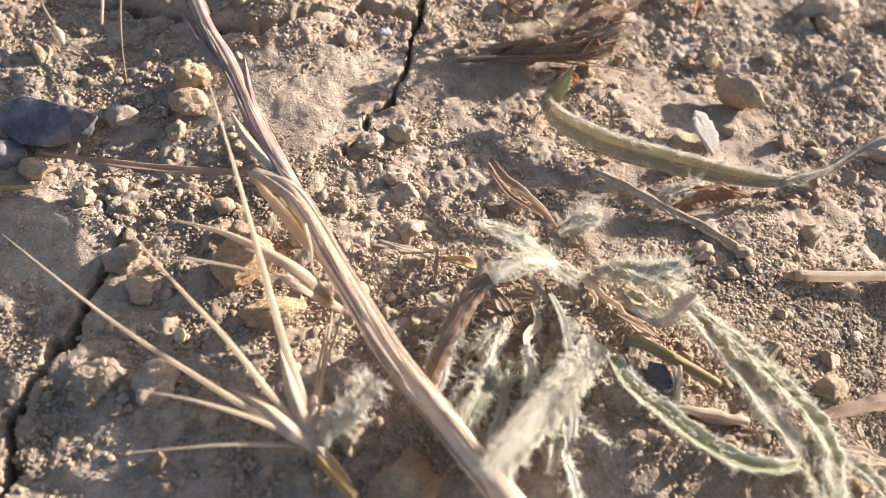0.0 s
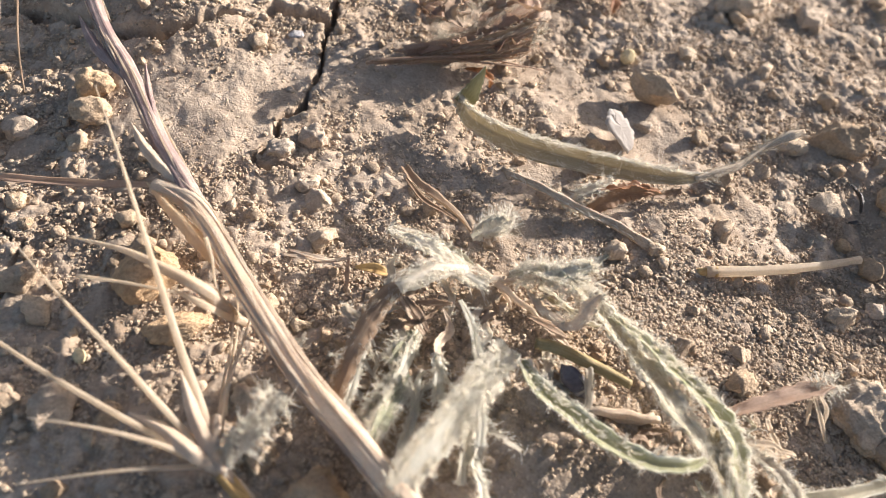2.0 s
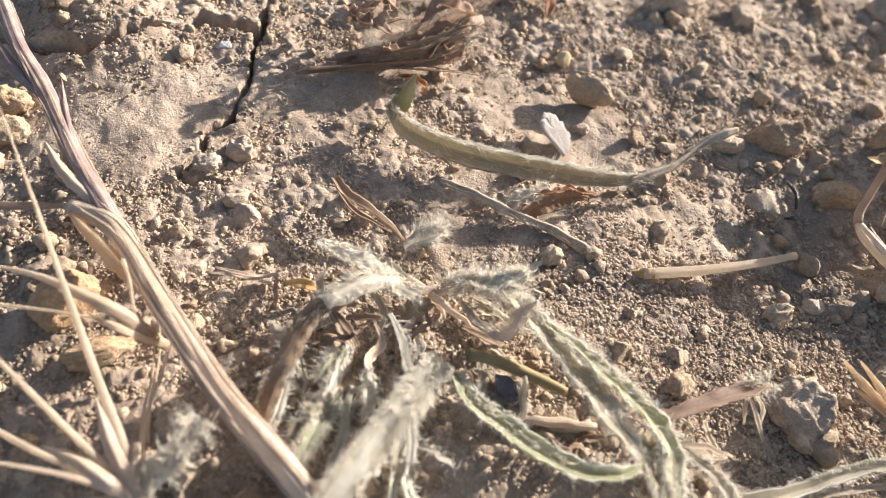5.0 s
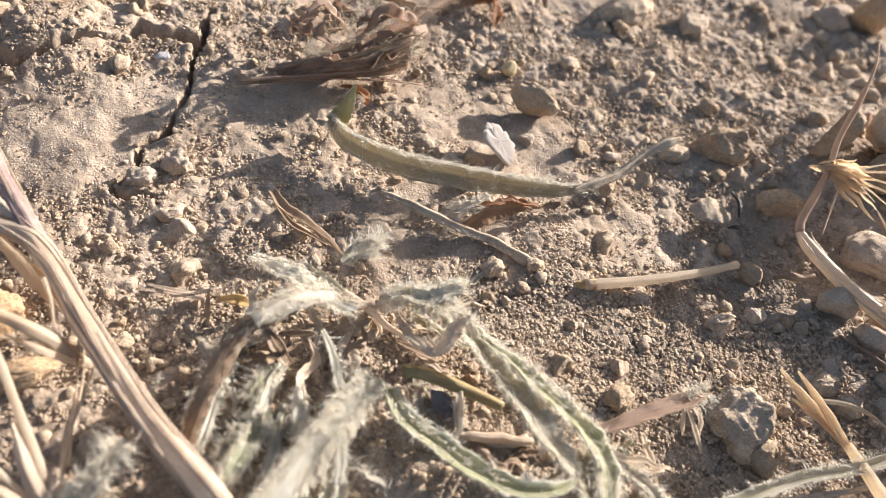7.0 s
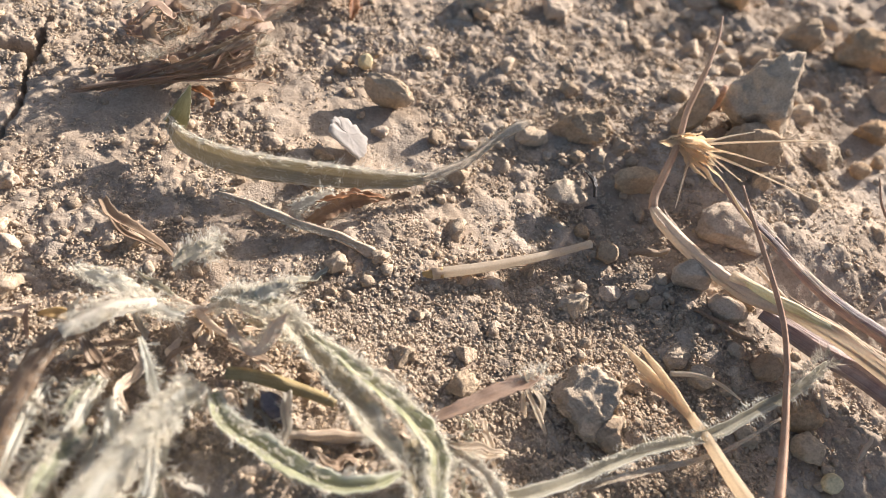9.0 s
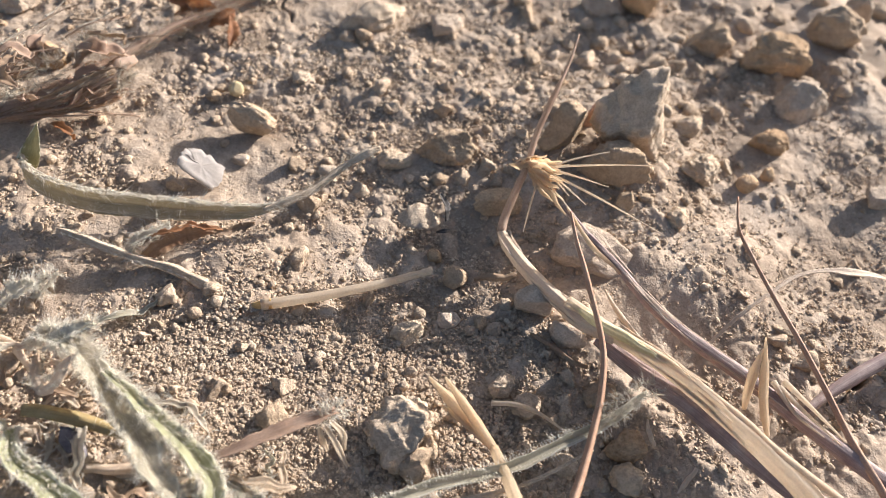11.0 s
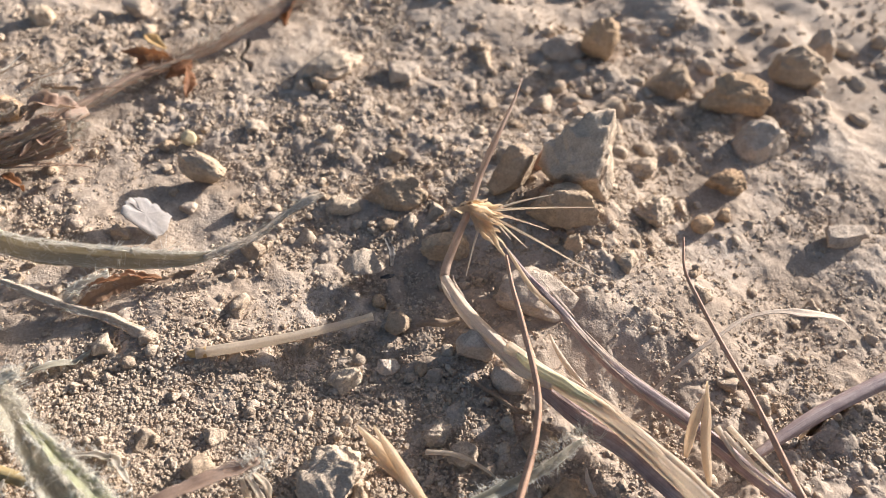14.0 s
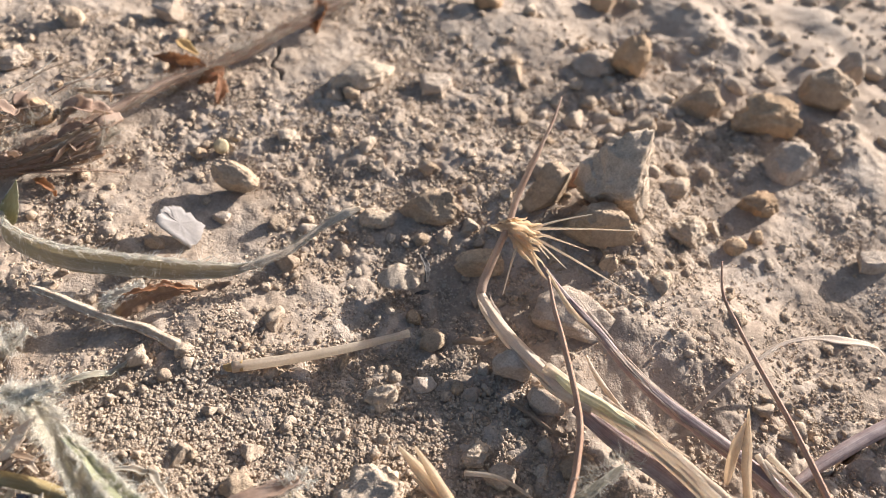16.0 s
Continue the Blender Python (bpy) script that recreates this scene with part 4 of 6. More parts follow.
def broken_spikelet():
    th = thing("broken_spikelet", "pale dry split grass sheath with short bristles", "grass head")
    for k, pts in enumerate((
            ((18.2, 125.5, 7.4), (25.5, 121.3, 9.8), (32.1, 116.3, 11.4), (36.9, 113.5, 9.7), (40.4, 112.3, 4.6),),
            ((31.8, 115.3, 8.8), (35.4, 112.1, 10.0), (38.7, 112.3, 6.4), (41.5, 111.6, 4.0),),
            ((28.4, 118.8, 9.3), (33.5, 115.1, 11.0), (37.5, 113.1, 8.9), (39.4, 112.7, 5.6),))):
        sweep("husk", pts, blade([(0, 0.12), (0.4, 0.55), (0.75, 0.95), (1, 0.5)], -0.5, 0.16, 9, seed=40 + k), PALE, th, n=26)
    for pts in (((19.3, 120.1, 5.7), (25.4, 117.3, 7.8), (32.6, 114.3, 8.9), (39.5, 113.1, 5.4),), ((36.4, 121.2, 11.4), (37.1, 118.3, 10.5), (37.5, 114.7, 8.9), (39.4, 112.7, 5.6),), ((37.8, 99.2, 3.0), (38.4, 104.1, 4.0), (39.6, 109.7, 4.0), (40.1, 115.6, 5.8),), ((36.9, 97.1, 2.9), (37.6, 102.7, 4.0), (38.8, 108.1, 4.0), (39.5, 112.7, 6.4),)):
        awn_at(pts, th, 0.3, 0.08)
    return th


broken_spikelet()


def loose_bits():
    th = thing("dry_grass", "long narrow reddish-tan dry grass blade on soil", "grass blade")
    sweep("blade", ((-5.1, 146.9, -2.5), (2.7, 144.4, -1.6), (12.0, 141.2, 0.3), (22.1, 136.9, 4.1), (28.8, 133.1, 8.2),), blade([(0, 0.2), (0.3, 0.75), (0.8, 0.8), (1, 0.5)], 0.4, 0.14, 9, seed=50), PINKLEAF, th, n=40)
    th = thing("dry_seed_stalk", "thin dry stalk ending in a tan seed", "grass head")
    awn_at(((-12.7, 189.5, -0.5), (-10.4, 182.6, -1.5), (-8.1, 178.3, -2.5), (-6.7, 175.6, -3.5),), th, 0.3, 0.45, BROWN, "stalk")
    sweep("seed", ((-8.0, 177.8, -2.5), (-6.9, 176.2, -2.9), (-6.1, 174.4, -3.5),), tube([(0, 0.4), (0.5, 0.95), (1, 0.2)], 0, 0, 12), STRAW, th, n=14)
    th = thing("thin_straw", "two thin pale fibres hanging over soil", "straw")
    awn_at(((-0.9, 191.7, -0.4), (-0.1, 184.4, -1.3), (-0.1, 179.6, -3.3),), th, 0.45, 0.25, STRAW, "fibre")
    awn_at(((3.1, 190.0, 1.0), (4.1, 177.9, 0.1), (5.1, 169.8, -0.8), (6.1, 163.4, -2.7),), th, 0.3, 0.15, BROWN, "fibre")
    th = thing("straw_bit", "short yellow straw piece on soil", "straw")
    sweep("stem", ((-14.3, 141.4, -4.5), (-9.4, 141.4, -4.5), (-5.9, 141.7, -4.5),), tube([(0, 0.5), (1, 0.35)], 0, 0, 8), GOLD, th, n=12)
    th = thing("golden_chaff", "small curled golden husk flake on soil", "chaff")
    sweep("flake", ((57.0, 120.9, 2.0), (58.9, 119.9, 3.0), (61.0, 119.0, 3.0), (62.5, 119.1, 1.5),), blade([(0, 0.3), (0.5, 1.0), (1, 0.2)], 0.5, 0.12, 9, seed=51), GOLD, th, n=20)
    th = thing("straw_shreds", "thin shredded straw fibres on crumbly soil", "chaff")
    for k, pts in enumerate((((46.1, 124.5, 1.5), (49.9, 123.2, 2.0), (53.6, 121.8, 2.0), (56.2, 121.0, 1.5),), ((47.5, 125.2, 1.5), (51.5, 122.8, 2.5), (55.0, 122.2, 2.0),), ((55.4, 117.5, 1.0), (55.7, 120.2, 3.0), (56.1, 121.9, 3.5),), ((49.1, 123.6, 1.5), (53.3, 122.4, 2.0), (57.7, 122.9, 2.0),))):
        sweep("fibre", pts, blade([(0, 0.15), (0.5, 0.4), (1, 0.12)], 0.3, 0.08, 7, seed=52 + k), PINKLEAF if k == 2 else STRAW, th, n=16)
    th = thing("brown_scrap", "curled brown dry leaf scrap standing on soil", "dry leaf")
    sweep("leaf", ((67.1, 139.1, 3.0), (68.2, 134.6, 4.0), (71.4, 131.0, 4.0), (74.3, 128.3, 3.0), (76.0, 126.2, 2.0),), blade([(0, 0.7), (0.4, 1.1), (0.8, 0.7), (1, 0.3)], 0.8, 0.16, 9, seed=56, rough_edge=0.15), BROWN, th, n=34, twist=lambda u: 40 * u)
    sweep("strip", ((67.4, 137.5, 2.0), (69.2, 132.8, 2.5), (71.6, 130.5, 2.5), (74.2, 128.5, 2.0),), blade([(0, 0.3), (0.5, 0.5), (1, 0.2)], 0.6, 0.12, 7, seed=57), BROWN, th, n=24)
    th = thing("white_tuft", "small tuft of white plant wool on soil", "plant wool")
    hairs("wool", ((79.7, 126.2, 1.0), (81.5, 127.3, 2.2), (83.1, 129.0, 3.0),), lambda u: 0.9, 800, 1.6, WOOL, th, seed=12, width=0.028, lift=0.9)
    sweep("scrap", ((79.1, 125.8, 0.8), (81.4, 127.3, 1.8), (83.3, 129.0, 2.5),), blade([(0, 0.4), (0.5, 0.8), (1, 0.2)], 0.5, 0.14, 7, seed=66, rough_edge=0.2), DUSTWOOL, th, n=16)
    th = thing("dry_twig", "grey-brown fuzzy dry twig lying on crust", "twig")
    pts = ((84.0, 136.5, 4.0), (88.9, 132.6, 4.5), (95.9, 127.9, 3.5), (101.4, 125.1, 2.5), (105.7, 121.6, 1.5), (108.3, 119.9, 1.0),)
    sweep("stem", pts, tube([(0, 0.4), (0.06, 0.62), (0.12, 0.52), (0.2, 0.75), (0.27, 0.6), (0.36, 0.78), (0.44, 0.62), (0.52, 0.8), (0.6, 0.64), (0.7, 0.85), (0.78, 0.7), (0.86, 1.0), (0.93, 0.8), (1, 0.5)], 4, 0.25, 20), DUSTTWIG, th, n=90, wobble=0.12)
    hairs("fuzz", pts, lambda u: 0.7, 1100, 0.5, WOOL, th, seed=6, width=0.028, lie=1.2)
    th = thing("curled_leaf", "curled rusty brown dry leaf with white felt", "dry leaf")
    a = ((95.9, 129.0, 2.2), (98.2, 129.1, 3.6), (101.7, 129.9, 4.6), (105.4, 130.5, 4.8), (108.6, 130.7, 4.2))
    sweep("blade", a, blade([(0, 0.5), (0.25, 1.3), (0.6, 1.5), (0.85, 1.0), (1, 0.5)], 0.55, 0.14, 11, seed=58, rough_edge=0.16, wave=0.12), TANLEAF, th, n=60, twist=lambda u: -42 + 20 * u, wobble=0.25)
    sweep("dark_edge", ((96.7, 130.3, 4.6), (99.6, 130.8, 5.6), (102.5, 130.7, 6.0), (105.3, 131.1, 5.8), (109.6, 130.1, 4.6)), blade([(0, 0.2), (0.4, 0.5), (0.8, 0.55), (1, 0.2)], 0.6, 0.16, 9, seed=63, rough_edge=0.5, wave=0.3), RUST, th, n=40, wobble=0.25, label="dark curled rim")
    sweep("tail", ((107.4, 130.6, 4.4), (110.1, 130.6, 3.6), (112.8, 131.4, 3.2), (115.2, 132.1, 2.4)), blade([(0, 0.8), (0.5, 0.55), (0.8, 0.6), (1, 0.1)], 0.7, 0.14, 9, seed=57, rough_edge=0.5), BROWN, th, n=26, twist=lambda u: -40, wobble=0.3)
    b = ((93.9, 129.6, 1.5), (95.0, 130.8, 3.6), (97.8, 131.4, 4.8), (101.7, 132.0, 5.0),)
    sweep("felt_edge", b, blade([(0, 0.5), (0.5, 0.9), (1, 0.4)], 0.6, 0.2, 9, seed=59), FELT, th, n=26)
    hairs("fuzz", b, lambda u: 0.9, 1300, 1.1, WOOL, th, seed=7, width=0.03)
    th = thing("thin_root", "thin dry grass fibre lying on soil", "grass blade")
    sweep("fibre", ((108.7, 115.4, 0.8), (112.9, 111.0, 0.8), (118.1, 106.7, 0.6), (122.5, 103.5, 0.6),), tube([(0, 0.22), (1, 0.1)], 0, 0, 6), BROWN, th, n=24, wobble=0.3)
    th = thing("dark_flake", "small black shrivelled leaf flake", "dry leaf")
    sweep("flake", ((149.0, 131.2, 3.0), (148.7, 127.6, 3.5), (148.1, 125.2, 2.5),), blade([(0, 0.3), (0.5, 0.8), (1, 0.5)], 0.7, 0.15, 9, seed=60, rough_edge=0.35), DARKLEAF, th, n=24, twist=lambda u: 70 * u)
    sweep("flake_tip", ((146.2, 124.2, 1.0), (147.6, 123.7, 1.6), (148.8, 124.3, 1.0),), blade([(0, 0.2), (0.5, 0.5), (1, 0.2)], 0.3, 0.12, 7, seed=61), DARKLEAF, th, n=14)
    th = thing("papery_disc", "round translucent papery seed case on soil", "chaff")
    sweep("disc", ((140.4, 129.1, 1.2), (142.4, 128.0, 2.6), (144.7, 127.2, 2.9), (147.8, 126.6, 1.6),), blade([(0, 0.8), (0.25, 2.7), (0.55, 3.1), (0.85, 2.2), (1, 0.7)], 0.1, 0.1, 11, curl=-0.25, seed=62), CRUMB, th, n=26)
    th = thing("dry_root", "short twisted dry rootlet on soil", "twig")
    sweep("root", ((149.6, 112.9, 1.0), (151.9, 112.4, 1.8), (154.2, 111.5, 1.8), (156.7, 111.6, 2.2),), tube([(0, 0.35), (0.5, 0.7), (1, 0.3)], 5, 0.2, 12), BROWN, th, n=24, wobble=0.2)
    th = thing("thin_straw", "thin pale straw fibre lying across soil", "straw")
    sweep("fibre", ((101.7, 117.6, 0.8), (107.2, 116.7, 1.2), (114.1, 115.8, 1.2), (121.3, 115.3, 1.4), (130.9, 114.3, 1.2),), tube([(0, 0.35), (0.5, 0.22), (1, 0.12)], 0, 0, 7), BROWN, th, n=34, wobble=0.25)
    th = thing("carried_straw", "short pale hollow straw piece lying on soil", "straw")
    sweep("stem", ((113.4, 115.4, 2.4), (123.5, 114.6, 2.8), (133.9, 114.7, 2.8), (142.5, 115.4, 2.6),), tube([(0, 0.95), (0.5, 0.8), (0.95, 0.62), (1, 0.75)], 6, 0.05, 24), PALE, th, n=34)
    sweep("split_end", ((112.1, 115.9, 1.8), (113.5, 115.5, 2.2), (115.2, 115.1, 2.6),), tube([(0, 0.5), (1, 0.85)], 3, 0.2, 14), GOLD, th, n=8)

    th = thing("tan_flake", "flat tan papery flake lying on granular soil", "chaff")
    sweep("flake", ((108.4, 115.6, 1.2), (110.1, 115.8, 1.8), (111.8, 115.4, 1.8), (113.8, 116.3, 1.2)), blade([(0, 0.5), (0.35, 1.5), (0.7, 1.3), (1, 0.3)], 0.12, 0.14, 9, seed=64, rough_edge=0.2), TANLEAF, th, n=24)
    for pts in (((166.5, 80.3, 4.0), (166.4, 78.6, 3.0), (167.0, 76.8, 1.2)), ((166.9, 69.1, 1.5), (169.0, 70.3, 2.0), (171.1, 71.5, 2.4))):
        th = thing("straw_bit", "short pale straw sliver lying among clods", "straw")
        sweep("stem", pts, tube([(0, 0.12), (0.4, 0.4), (1, 0.3)], 3, 0.15, 10), STRAW, th, n=16, wobble=0.1)


loose_bits()


# ---- long silvery leaf ----
def long_leaf():
    th = thing("woolly_leaf", "long silvery green felted leaf lying curled on soil", "leaf")
    pts = ((78.7, 153.5, 4.0), (81.1, 148.1, 4.2), (88.1, 142.5, 4.4), (98.3, 138.1, 4.4), (108.1, 135.0, 4.4), (114.5, 133.1, 4.8), (119.5, 132.9, 5.2),)
    hw = [(0, 1.0), (0.1, 1.8), (0.35, 2.15), (0.65, 2.0), (0.85, 1.4), (1, 0.6)]
    turn = lambda u: -62 + 30 * u
    sweep("blade", pts, blade(hw, 0.22, 0.3, 13, seed=70, rough_edge=0.06, midrib=0.25), SILVER, th, n=90, twist=turn, wobble=0.12)
    tip = ((116.9, 132.7, 5.0), (121.7, 133.5, 5.4), (126.3, 134.7, 6.0), (132.5, 137.6, 7.5), (136.6, 138.7, 8.6), (139.3, 139.0, 9.2),)
    sweep("dry_tip", tip, tube([(0, 0.5), (0.15, 0.9), (0.4, 0.72), (0.7, 0.62), (0.9, 0.85), (1, 0.4)], 4, 0.22, 18, 0.8), DUSTTWIG, th, n=44, wobble=0.2, label="shrivelled brown hairy leaf tip")
    hairs("tip_felt", tip, lambda u: 0.7, 900, 0.8, DUSTWOOL, th, seed=11, width=0.03, lie=0.7)
    sweep("folded_tip", ((79.5, 153.0, 3.5), (80.5, 153.2, 5.0), (81.7, 153.9, 7.5), (83.0, 154.9, 10.5)), blade([(0, 1.9), (0.3, 1.7), (0.7, 0.9), (1, 0.1)], 0.35, 0.25, 9, seed=71, rough_edge=0.08), OLIVELEAF, th, n=24, up=(-0.3, -0.8, 0.5))
    hairs("felt", pts, lambda u: lerp(hw, u) * 0.98, 1300, 1.3, WOOL, th, seed=8, width=0.026, spread=0.5, lift=0.15, lie=1.3, twist=turn, fold=0.3)
    hairs("rim_felt", ((78.8, 154.2, 5.0), (81.0, 148.1, 6.0), (88.2, 142.6, 6.5), (98.3, 138.3, 6.6), (107.9, 135.0, 6.4), (116.4, 133.1, 5.8),), lambda u: 0.3, 2400, 0.95, WOOL, th, seed=9, width=0.034, lift=0.25, lie=2.6, spread=0.3)


long_leaf()


# ---- woolly rosette ----
def woolly_plant():
    th = thing("woolly_plant", "half-dry rosette of white-felted narrow leaves", "plant")
    def leaf(name, pts, hw, mat, fold=0.45, nhair=900, hl=1.6, seed=0, twist=0.0, wool=WOOL, thick=0.3, label="", lift=0.6, wave=0.1, freq=40.0, rim=1.0, lie=1.0):
        p = sweep(name, pts, blade(hw, fold, thick, 13, seed=seed, rough_edge=0.1, midrib=0.25, wave=wave, freq=freq), mat, th, n=84, twist=lambda u: twist, label=label, wobble=0.3, seed=seed)
        if nhair:
            hairs("edge_felt", pts, lambda u: lerp(hw, u) * 0.98, int((nhair * 0.5 + 420) * rim), 0.8, wool, p, seed=seed + 7, width=0.042, lift=0.45, lie=0.8, spread=0.8, curl=0.16, twist=lambda u: twist, fold=max(fold, 0.0), edge=0.72, lock=6)
            hairs("felt", pts, lambda u: lerp(hw, u), nhair, hl * 1.3, wool, p, seed=seed, width=0.03, lift=lift * 0.5, lie=lie, spread=1.0, curl=0.1, twist=lambda u: twist, fold=max(fold, 0.0), lock=3)
        return p
    leaf("bent_leaf", ((72.4, 116.6, 7.0), (67.3, 114.6, 10.5), (62.6, 112.2, 11.5), (59.5, 110.9, 11.0), (56.3, 106.7, 10.0), (53.5, 102.2, 8.5), (50.8, 97.2, 5.0),), [(0, 0.7), (0.3, 1.3), (0.6, 1.5), (1, 1.1)], BROWN, -0.5, 260, 0.8, 1, wool=DUSTWOOL, label="brown leaf with a white felted bend")
    bend = ((72.4, 116.4, 7.3), (67.3, 114.3, 10.9), (62.7, 112.0, 11.9), (61.0, 111.3, 11.8),)
    sweep("felted_bend", bend, blade([(0, 0.8), (0.4, 1.4), (0.8, 1.5), (1, 0.9)], -0.5, 0.5, 9, seed=34, rough_edge=0.12), WOOL, th, n=30, label="thick white felt on the bend")
    hairs("felt", bend, lambda u: 1.4, 1300, 0.8, WOOL, th, seed=33, width=0.03, lift=0.3, lie=2.0)
    leaf("fuzzy_leaf", ((76.1, 103.8, 6.0), (72.6, 99.8, 8.5), (69.2, 96.3, 9.5), (64.7, 92.1, 10.0), (59.9, 87.8, 10.5), (56.9, 84.5, 10.5)), [(0, 1.2), (0.25, 2.1), (0.6, 2.0), (1, 1.6)], PALEFELT, -0.25, 2600, 1.25, 2, label="thickly white-haired leaf", twist=16, wave=0.1, lie=2.4, lift=0.25)
    hairs("crest", ((75.9, 103.1, 7.0), (73.0, 100.2, 9.0), (69.9, 97.4, 10.0), (67.4, 94.7, 10.4)), lambda u: 1.8, 1300, 1.1, WOOL, th, seed=35, width=0.034, lift=0.3, lie=2.2, fold=0.0)
    leaf("green_leaf", ((77.6, 101.2, 6.0), (78.3, 96.2, 7.5), (81.7, 92.2, 7.5), (84.8, 88.0, 8.0), (88.8, 84.5, 9.0), (93.2, 83.0, 9.5), (97.3, 83.4, 9.0)), [(0, 0.7), (0.15, 1.3), (0.5, 1.6), (0.85, 1.1), (1, 0.3)], GREEN, 0.5, 800, 0.75, 3, twist=8, label="green leaf with felted edges", lift=0.3, wave=0.07)
    hairs("groove_felt", ((77.6, 100.5, 6.6), (78.5, 96.0, 8.0), (81.5, 92.2, 8.0), (84.7, 88.0, 8.5), (88.1, 84.9, 9.3)), lambda u: 0.7, 900, 0.5, WOOL, th, seed=36, width=0.04, lift=0.4, lie=1.2, fold=0.0)
    leaf("long_leaf", ((79.7, 115.7, 4.5), (82.0, 114.8, 7.0), (84.0, 112.9, 9.0), (87.1, 109.9, 10.0), (89.5, 105.1, 10.0), (92.2, 99.3, 9.5), (94.2, 94.1, 9.5), (95.6, 89.2, 9.5), (98.0, 84.9, 8.5)), [(0, 0.7), (0.12, 1.5), (0.3, 1.7), (0.5, 1.9), (0.8, 2.1), (0.95, 1.4), (1, 0.5)], EDGED, 0.3, 2200, 1.5, 4, twist=16, wave=0.22, freq=46.0, rim=1.3)
    hairs("crown_felt", ((79.7, 115.7, 4.5), (82.0, 114.8, 7.0), (84.0, 112.9, 9.0), (87.1, 109.9, 10.0), (89.0, 106.0, 10.0)), lambda u: 1.9, 1500, 1.4, WOOL, th, seed=37, width=0.03, lift=0.5, lie=0.9, fold=0.0)
    leaf("side_leaf", ((90.8, 104.7, 10.0), (94.3, 99.4, 10.5), (97.8, 94.2, 10.0), (100.5, 89.8, 9.5), (102.3, 86.0, 8.5), (100.8, 81.3, 8.5), (98.3, 77.4, 9.0)), [(0, 0.5), (0.3, 1.2), (0.6, 1.6), (0.8, 1.5), (1, 1.1)], GREEN, 0.35, 1700, 1.35, 5, twist=12, label="green leaf under white hairs", wave=0.26, freq=42.0, rim=1.3)
    for k, (pts, w) in enumerate(((((61.8, 101.7, 4.0), (59.4, 98.0, 5.5), (57.0, 94.8, 6.5), (54.8, 91.5, 7.0)), 1.25), (((64.1, 108.5, 3.0), (61.6, 106.3, 4.0), (59.6, 103.8, 4.5)), 0.9), (((60.4, 102.8, 3.0), (57.5, 98.7, 4.5), (55.1, 96.0, 5.0)), 1.1))):
        leaf("feathery_leaf", pts, [(0, 0.4), (0.3, w), (0.8, w * 0.8), (1, 0.5)], GREENFELT, 0.3, 900, 1.5, 60 + k, twist=14 + 10 * k, lie=1.8)
    sweep("stalk", ((79.5, 103.1, 7.5), (82.2, 102.1, 7.5), (86.3, 100.5, 6.0), (90.3, 98.1, 5.3), (92.6, 96.5, 5.0),), tube([(0, 0.85), (0.5, 0.95), (1, 0.7)], 4, 0.12, 16, 0.8), OLIVE, th, n=30, label="bare olive-brown stalk")
    leaf("hooked_tip", ((81.3, 113.0, 6.0), (81.7, 107.6, 9.0), (83.0, 104.1, 11.5), (84.8, 103.7, 13.0), (86.5, 105.0, 14.0), (87.8, 106.1, 14.5)), [(0, 0.3), (0.3, 0.8), (0.65, 1.1), (0.9, 1.0), (1, 0.3)], STRAW, -0.5, 200, 0.7, 7, wool=DUSTWOOL, wave=0.0, twist=12)
    for k, pts in enumerate((((72.3, 117.3, 5.0), (74.9, 116.1, 5.0), (77.9, 115.5, 4.5), (80.6, 114.5, 5.0)), ((77.5, 115.3, 4.0), (79.5, 111.6, 5.0), (81.8, 108.7, 5.0), (84.4, 106.9, 5.0)), ((74.7, 118.6, 4.0), (77.8, 115.4, 3.0), (79.1, 111.4, 3.0)))):
        sweep("root", pts, tube([(0, 0.55), (0.5, 0.4), (1, 0.2)], 3, 0.2, 10), STRAW, th, n=26, wobble=0.3, seed=k)
    leaf("curled_leaf", ((62.4, 126.0, 5.0), (65.0, 122.5, 7.0), (68.4, 119.2, 8.0), (71.9, 116.5, 6.0), (76.0, 114.3, 5.0),), [(0, 0.5), (0.3, 1.3), (0.7, 1.5), (1, 1.0)], PALEFELT, -0.4, 800, 1.3, 8, lie=1.8)
    leaf("tuft_leaf", ((75.7, 123.9, 4.0), (78.3, 124.0, 6.0), (81.0, 124.6, 7.0),), [(0, 0.6), (0.5, 1.3), (1, 0.3)], PALEFELT, 0.5, 500, 1.5, 9)
    leaf("tuft_leaf", ((83.4, 112.6, 8.0), (86.4, 112.0, 10.0), (90.0, 112.4, 11.0),), [(0, 0.8), (0.5, 1.2), (1, 0.3)], PALEFELT, 0.4, 700, 1.6, 10)
